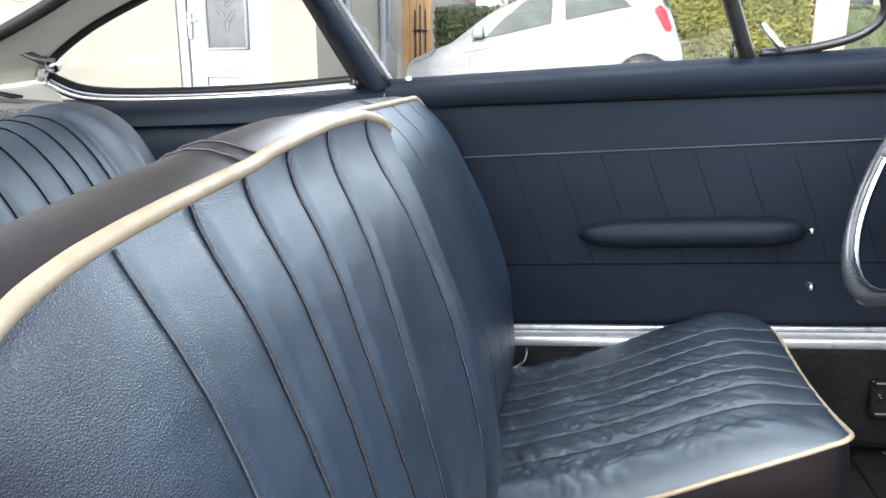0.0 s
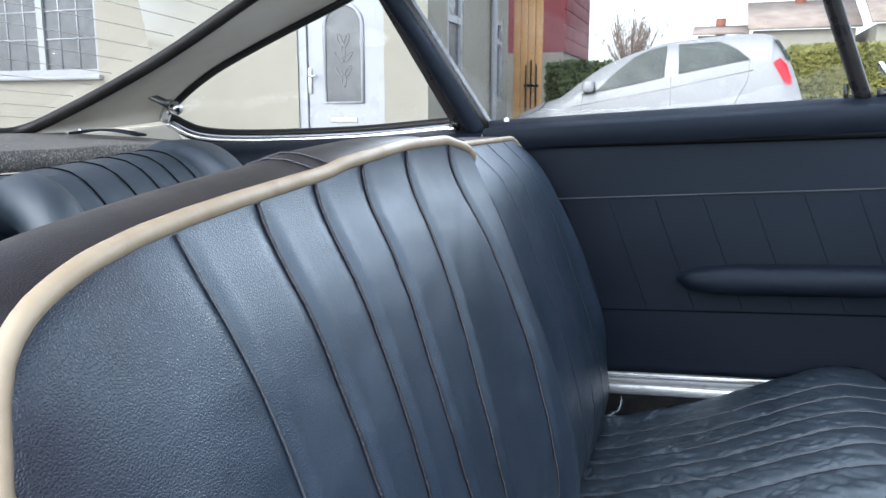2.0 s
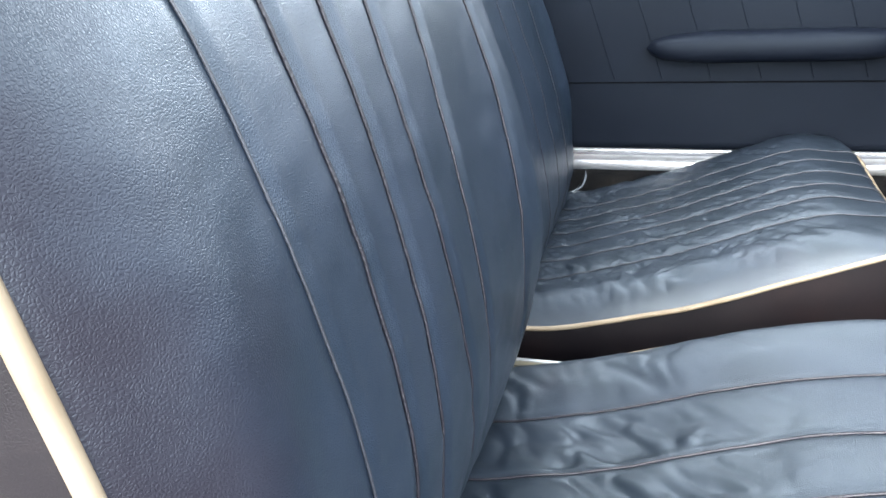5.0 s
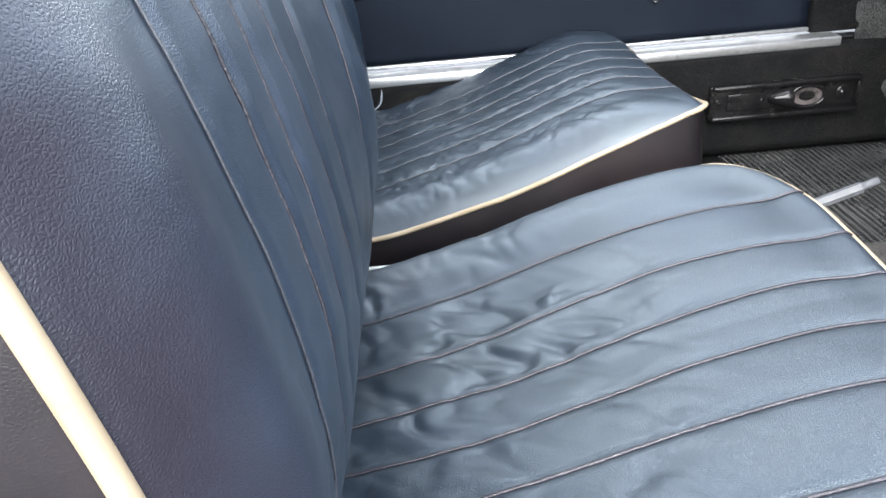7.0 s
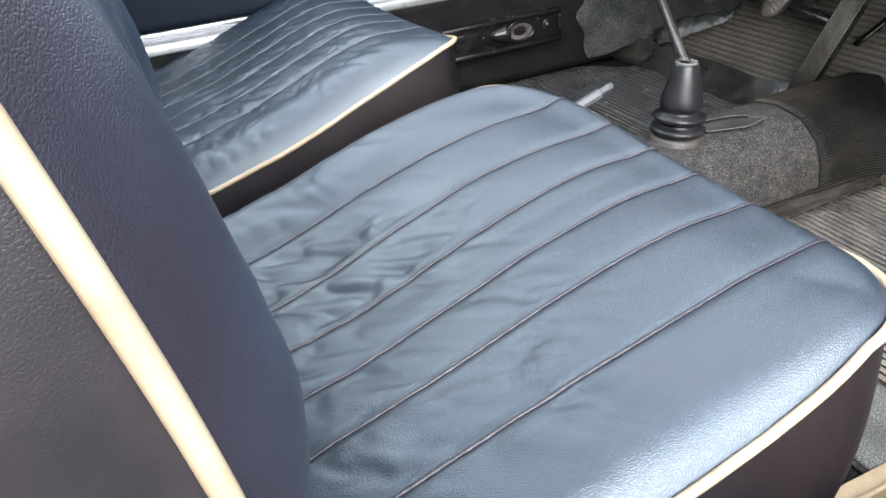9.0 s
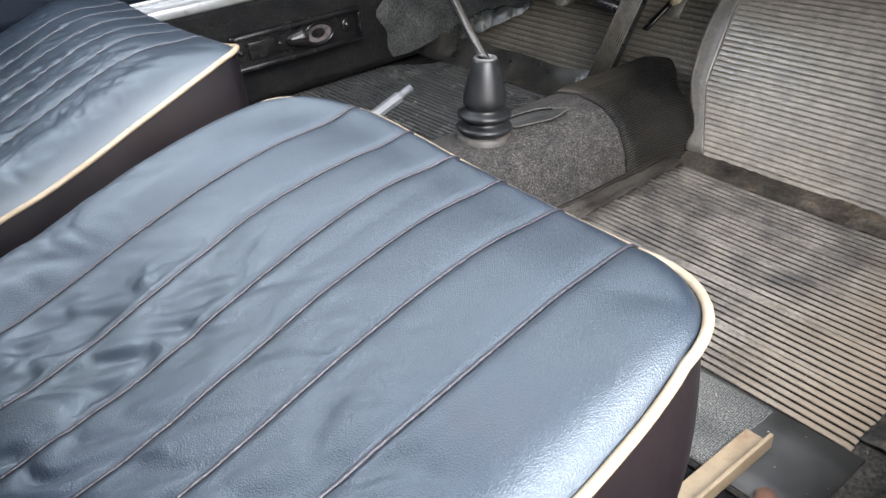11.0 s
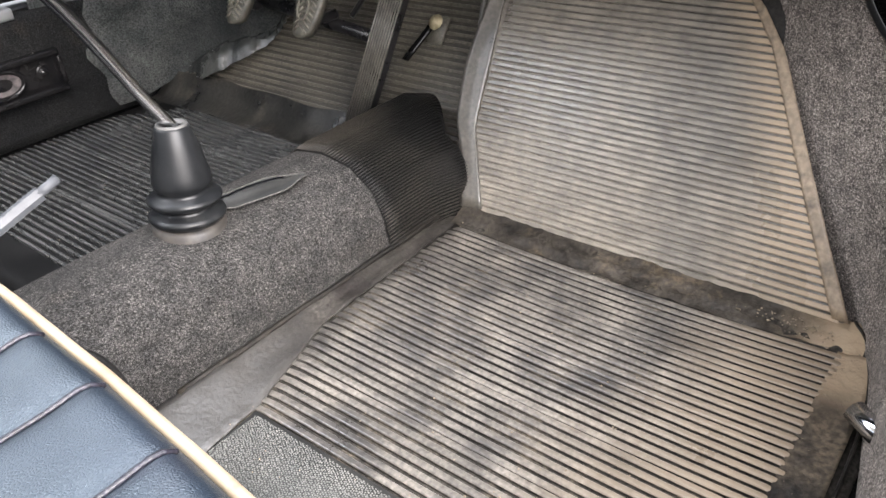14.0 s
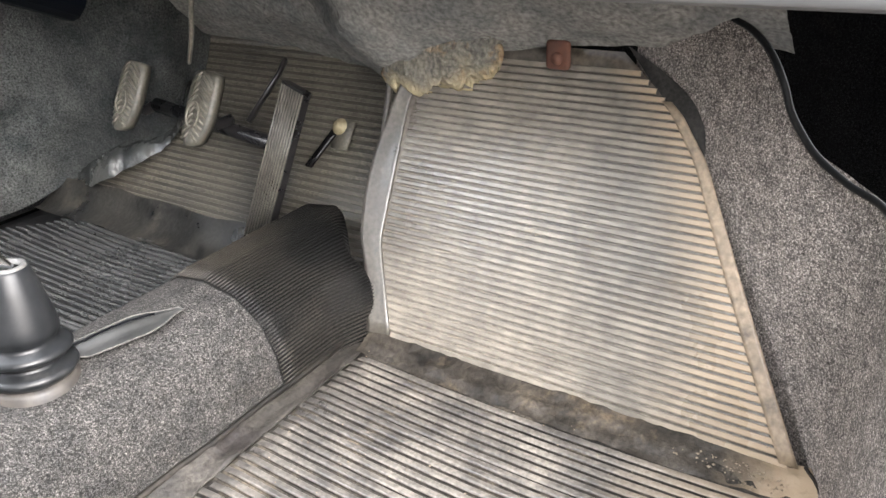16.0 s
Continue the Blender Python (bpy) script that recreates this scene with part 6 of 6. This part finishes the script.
def hedge(label, x0, x1, y0, y1, z, m, seed, n):
    h = thing("hedge", label, "hedge", ((x0 + x1) / 2, (y0 + y1) / 2, 0), I)
    part("core", box((x0 + 0.1, y0 + 0.1, -0.3), (x1 - 0.1, y1 - 0.1, z - 0.1), 0.08), m, h)
    part("leaves", foliage(n, ((x0 + x1) / 2, (y0 + y1) / 2, z / 2), ((x1 - x0) / 2, (y1 - y0) / 2, z / 2), 0.042, seed), m, h, kind="stuff", smooth=False)


hedge("clipped dark green hedge behind the white car", -2.35, 0.2, 11.4, 12.2, 1.58, LEAF_D, 3, 14000)
hedge("yellow green clipped hedge beside the street", 0.95, 2.72, 11.2, 12.4, 1.72, LEAF_Y, 4, 26000)
hedge("far green hedge along the street", 3.6, 9.0, 17.0, 18.2, 1.9, LEAF_D, 8, 7000)
BRICKP = mat("pink_brick", (0.42, 0.28, 0.22), 0.9, col2=(0.5, 0.36, 0.29), vscale=12, fine=0.2, fscale=60)
gp_ = thing("gate_pillar", "pale brick gate pillar at the end of the hedge", "pillar", (2.95, 11.4, 0), I)
part("shaft", box((2.76, 11.2, -0.2), (3.16, 11.6, 1.75), 0.01), BRICKP, gp_)
part("cap", box((2.72, 11.16, 1.752), (3.20, 11.64, 1.84), 0.02), BRICKP, gp_)


def bare_tree(label, base, height, seed):
    rg = random.Random(seed)
    t = thing("tree", label, "tree", base, I)
    b = Vector(base)
    part("trunk", tube([b, b + Vector((0.1, 0, height * 0.45))], height * 0.035, 8, taper=height * 0.02), TWIG, t)
    bms = []
    for k in range(70):
        a = rg.uniform(0, 6.28)
        s = b + Vector((0.05, 0, height * rg.uniform(0.25, 0.45)))
        e = s + Vector((math.cos(a) * height * rg.uniform(0.05, 0.38), math.sin(a) * height * rg.uniform(0.05, 0.38), height * rg.uniform(0.25, 0.55)))
        m_ = s.lerp(e, 0.5) + Vector((0, 0, -0.05 * height))
        bms.append(tube(spline([s, m_, e], 3), height * 0.008, 4, taper=height * 0.002))
        for j in range(7):
            f = s.lerp(e, rg.uniform(0.5, 1))
            bms.append(tube([f, f + Vector([rg.gauss(0, 0.06) for _ in range(2)] + [abs(rg.gauss(0.09, 0.05))]) * height], height * 0.003, 3, taper=height * 0.001))
    part("crown", join(*bms), TWIG, t, kind="stuff")


bare_tree("bare winter tree behind the hedge", (-3.3, 32, 0.8), 4.3, 3)
ROOF_F = mat("pale_brown_roof", (0.33, 0.275, 0.235), 0.9, vscale=1)


def far_house(label, x0, x1, y, eave, ridge):
    h = thing("house", label, "house", ((x0 + x1) / 2, y, 0), I, group="houses across the street")
    part("wall", box((x0, y, -1), (x1, y + 7, eave)), RENDER, h, smooth=False)
    part("roof", slab(quadf((x0 - 0.3, y - 0.4, eave), (x1 + 0.3, y - 0.4, eave), (x1 + 0.3, y + 3.5, ridge), (x0 - 0.3, y + 3.5, ridge)), 2, 2, (0, 0, 0.15)), ROOF_F, h)
    part("chimney", box(((x0 + x1) / 2 - 0.3, y + 3.0, ridge - 0.5), ((x0 + x1) / 2 + 0.3, y + 3.6, ridge + 0.55)), mat("chimney_brick", (0.25, 0.1, 0.07), 0.9), h)
    n = max(2, int((x1 - x0) / 3))
    for k in range(n):
        wx = x0 + (k + 0.5) * (x1 - x0) / n
        for zz in (1.2, 3.4):
            if zz + 1.2 < eave:
                part("window", box((wx - 0.7, y - 0.05, zz), (wx + 0.7, y + 0.02, zz + 1.1)), DARKGLASS, h)


far_house("far pale house with brown tiled roof and chimney", -1.2, 1.4, 50, 5.4, 6.15)
far_house("far pale house with brown tiled roof", 1.9, 7.3, 50, 5.6, 7.5)
far_house("far pale house with brown tiled roof", 8.0, 16.0, 48, 5.6, 7.6)
far_house("far pale house with brown tiled roof", 17.5, 30.0, 46, 5.4, 8.0)

# white hatchback across the drive, nose down the slope
def h_ground(x):
    return (x + 1.816) * 0.1245


hatch = thing("car", "white five-door hatchback parked on the slope", "car", (-0.65, 9.9, h_ground(-0.65)), I)
PAINT = mat("white_car_paint", (0.285, 0.294, 0.303), 0.25, col2=(0.262, 0.271, 0.28), vscale=1, spec=0.6)
H_TOP = [(-2.30, 0.62), (-2.266, 0.771), (-2.182, 0.881), (-1.939, 0.982), (-1.699, 1.069), (-1.533, 1.193), (-1.272, 1.387), (-1.015, 1.511), (-0.699, 1.618), (-0.514, 1.668), (-0.207, 1.70), (0.328, 1.738), (0.562, 1.71), (0.60, 1.65), (0.751, 1.445), (0.853, 1.20), (0.923, 1.0), (0.94, 0.75)]
STATIONS = spline([(x, z, 0) for x, z in H_TOP], 3)


def h_half(x, z):
    """Half the car's width at x and height z."""
    belt = 1.087 + (x + 1.276) * 0.21
    w = 0.79 - 0.36 * max(z - belt, 0) - 0.09 * max(h_ground(x) + 0.45 - z, 0)
    return w * (1 - 0.20 * sstep(-1.7, -2.3, x) ** 2 - 0.10 * sstep(0.6, 0.95, x) ** 2)


def h_section(p, v):
    x, top = p.x, p.y
    low = h_ground(x) + 0.20
    t = 2 * v - 1
    a = abs(t)
    edge = top - 0.035
    if a > 0.4:
        z = edge + (low - edge) * (a - 0.4) / 0.6
        y = h_half(x, z) * (1 - 0.06 * math.exp(-((a - 0.4) / 0.05) ** 2))
    else:
        y = h_half(x, edge) * 0.94 * a / 0.4
        z = top - 0.035 * (a / 0.4) ** 3
    return Vector((x, 9.9 + math.copysign(y, t), z))


nS = len(STATIONS) - 1
hbody = part("body", grid(lambda u, v: h_section(STATIONS[int(round(u * nS))], v), nS, 40), PAINT, hatch)


def side_panel(pts, out, depth):
    bm = bmesh.new()
    bm.faces.new([bm.verts.new((x, 9.9 - h_half(x, z) - out, z)) for x, z in pts])
    r = bmesh.ops.extrude_face_region(bm, geom=bm.faces[:])
    for v in [g for g in r["geom"] if isinstance(g, bmesh.types.BMVert)]:
        v.co.y += depth
    return bm


CARGLASS = mat("tinted_car_glass", (0.02, 0.03, 0.03), 0.12, col2=(0.06, 0.075, 0.07), vscale=3, spec=0.12)
part("front_side_window", side_panel([(-1.29, 1.09), (-1.108, 1.277), (-0.863, 1.485), (-0.70, 1.56), (-0.517, 1.60), (-0.525, 1.255)], 0.012, 0.03), CARGLASS, hbody, smooth=False)
part("rear_side_window", side_panel([(-0.374, 1.29), (-0.39, 1.612), (0.036, 1.63), (0.203, 1.555), (0.355, 1.43)], 0.012, 0.03), CARGLASS, hbody, smooth=False)
part("tail_lamp", side_panel([(0.585, 1.386), (0.65, 1.44), (0.72, 1.371), (0.79, 1.19), (0.775, 1.155), (0.72, 1.164)], 0.015, 0.10), mat("red_lamp", (0.6, 0.02, 0.035), 0.2, col2=(0.5, 0.015, 0.03)), hbody, "red tail lamp", smooth=False)
part("head_lamp", side_panel([(-2.16, 0.81), (-2.10, 0.87), (-1.86, 0.985), (-1.93, 0.90)], 0.012, 0.05), ALU, hbody, smooth=False)
part("door_mirror", box((-1.42, 8.98, 1.09), (-1.29, 9.10, 1.22), 0.035, 3), PAINT, hbody)
part("mirror_foot", side_panel([(-1.44, 1.06), (-1.30, 1.22), (-1.28, 1.09)], 0.015, 0.03), BLACK_METAL, hbody, smooth=False)
part("rear_window", side_panel([(0.60, 1.63), (0.63, 1.63), (0.76, 1.42), (0.72, 1.42)], 0.006, 0.2), CARGLASS, hbody, smooth=False)
SHUT = mat("panel_gap", (0.36, 0.36, 0.37), 0.6)
for pts in ([(-0.455, 1.26), (-0.45, 0.9), (-0.47, 0.55)], [(-1.42, 1.06), (-1.46, 0.8), (-1.42, 0.4)], [(0.36, 1.42), (0.34, 1.2), (0.22, 0.95)], [(-1.554, 0.927), (-1.0, 1.03), (-0.416, 1.144), (0.402, 1.317)]):
    part("panel_gap", tube([(x, 9.9 - h_half(x, z) - 0.001, z) for x, z in pts], 0.005, 5), SHUT, hbody)
for wx in (-1.816, 0.513):
    g = h_ground(wx)
    wh = part("wheel", lathe([(0.0, 0.02), (0.27, 0.012), (0.285, 0.03), (0.285, 0.18), (0.0, 0.18)], (wx, 9.105, g + 0.29), (0, 1, 0), 28), RUBBER_DARK, hatch)
    part("rim", lathe([(0.0, 0.0), (0.17, -0.006), (0.19, 0.004), (0.195, 0.02)], (wx, 9.102, g + 0.29), (0, 1, 0), 24), ALU, wh)
    part("arch_lining", lathe([(0.0, 0.0), (0.335, 0.0), (0.345, 0.03)], (wx, 9.108, g + 0.30), (0, 1, 0), 28), BLACK_METAL, hbody)
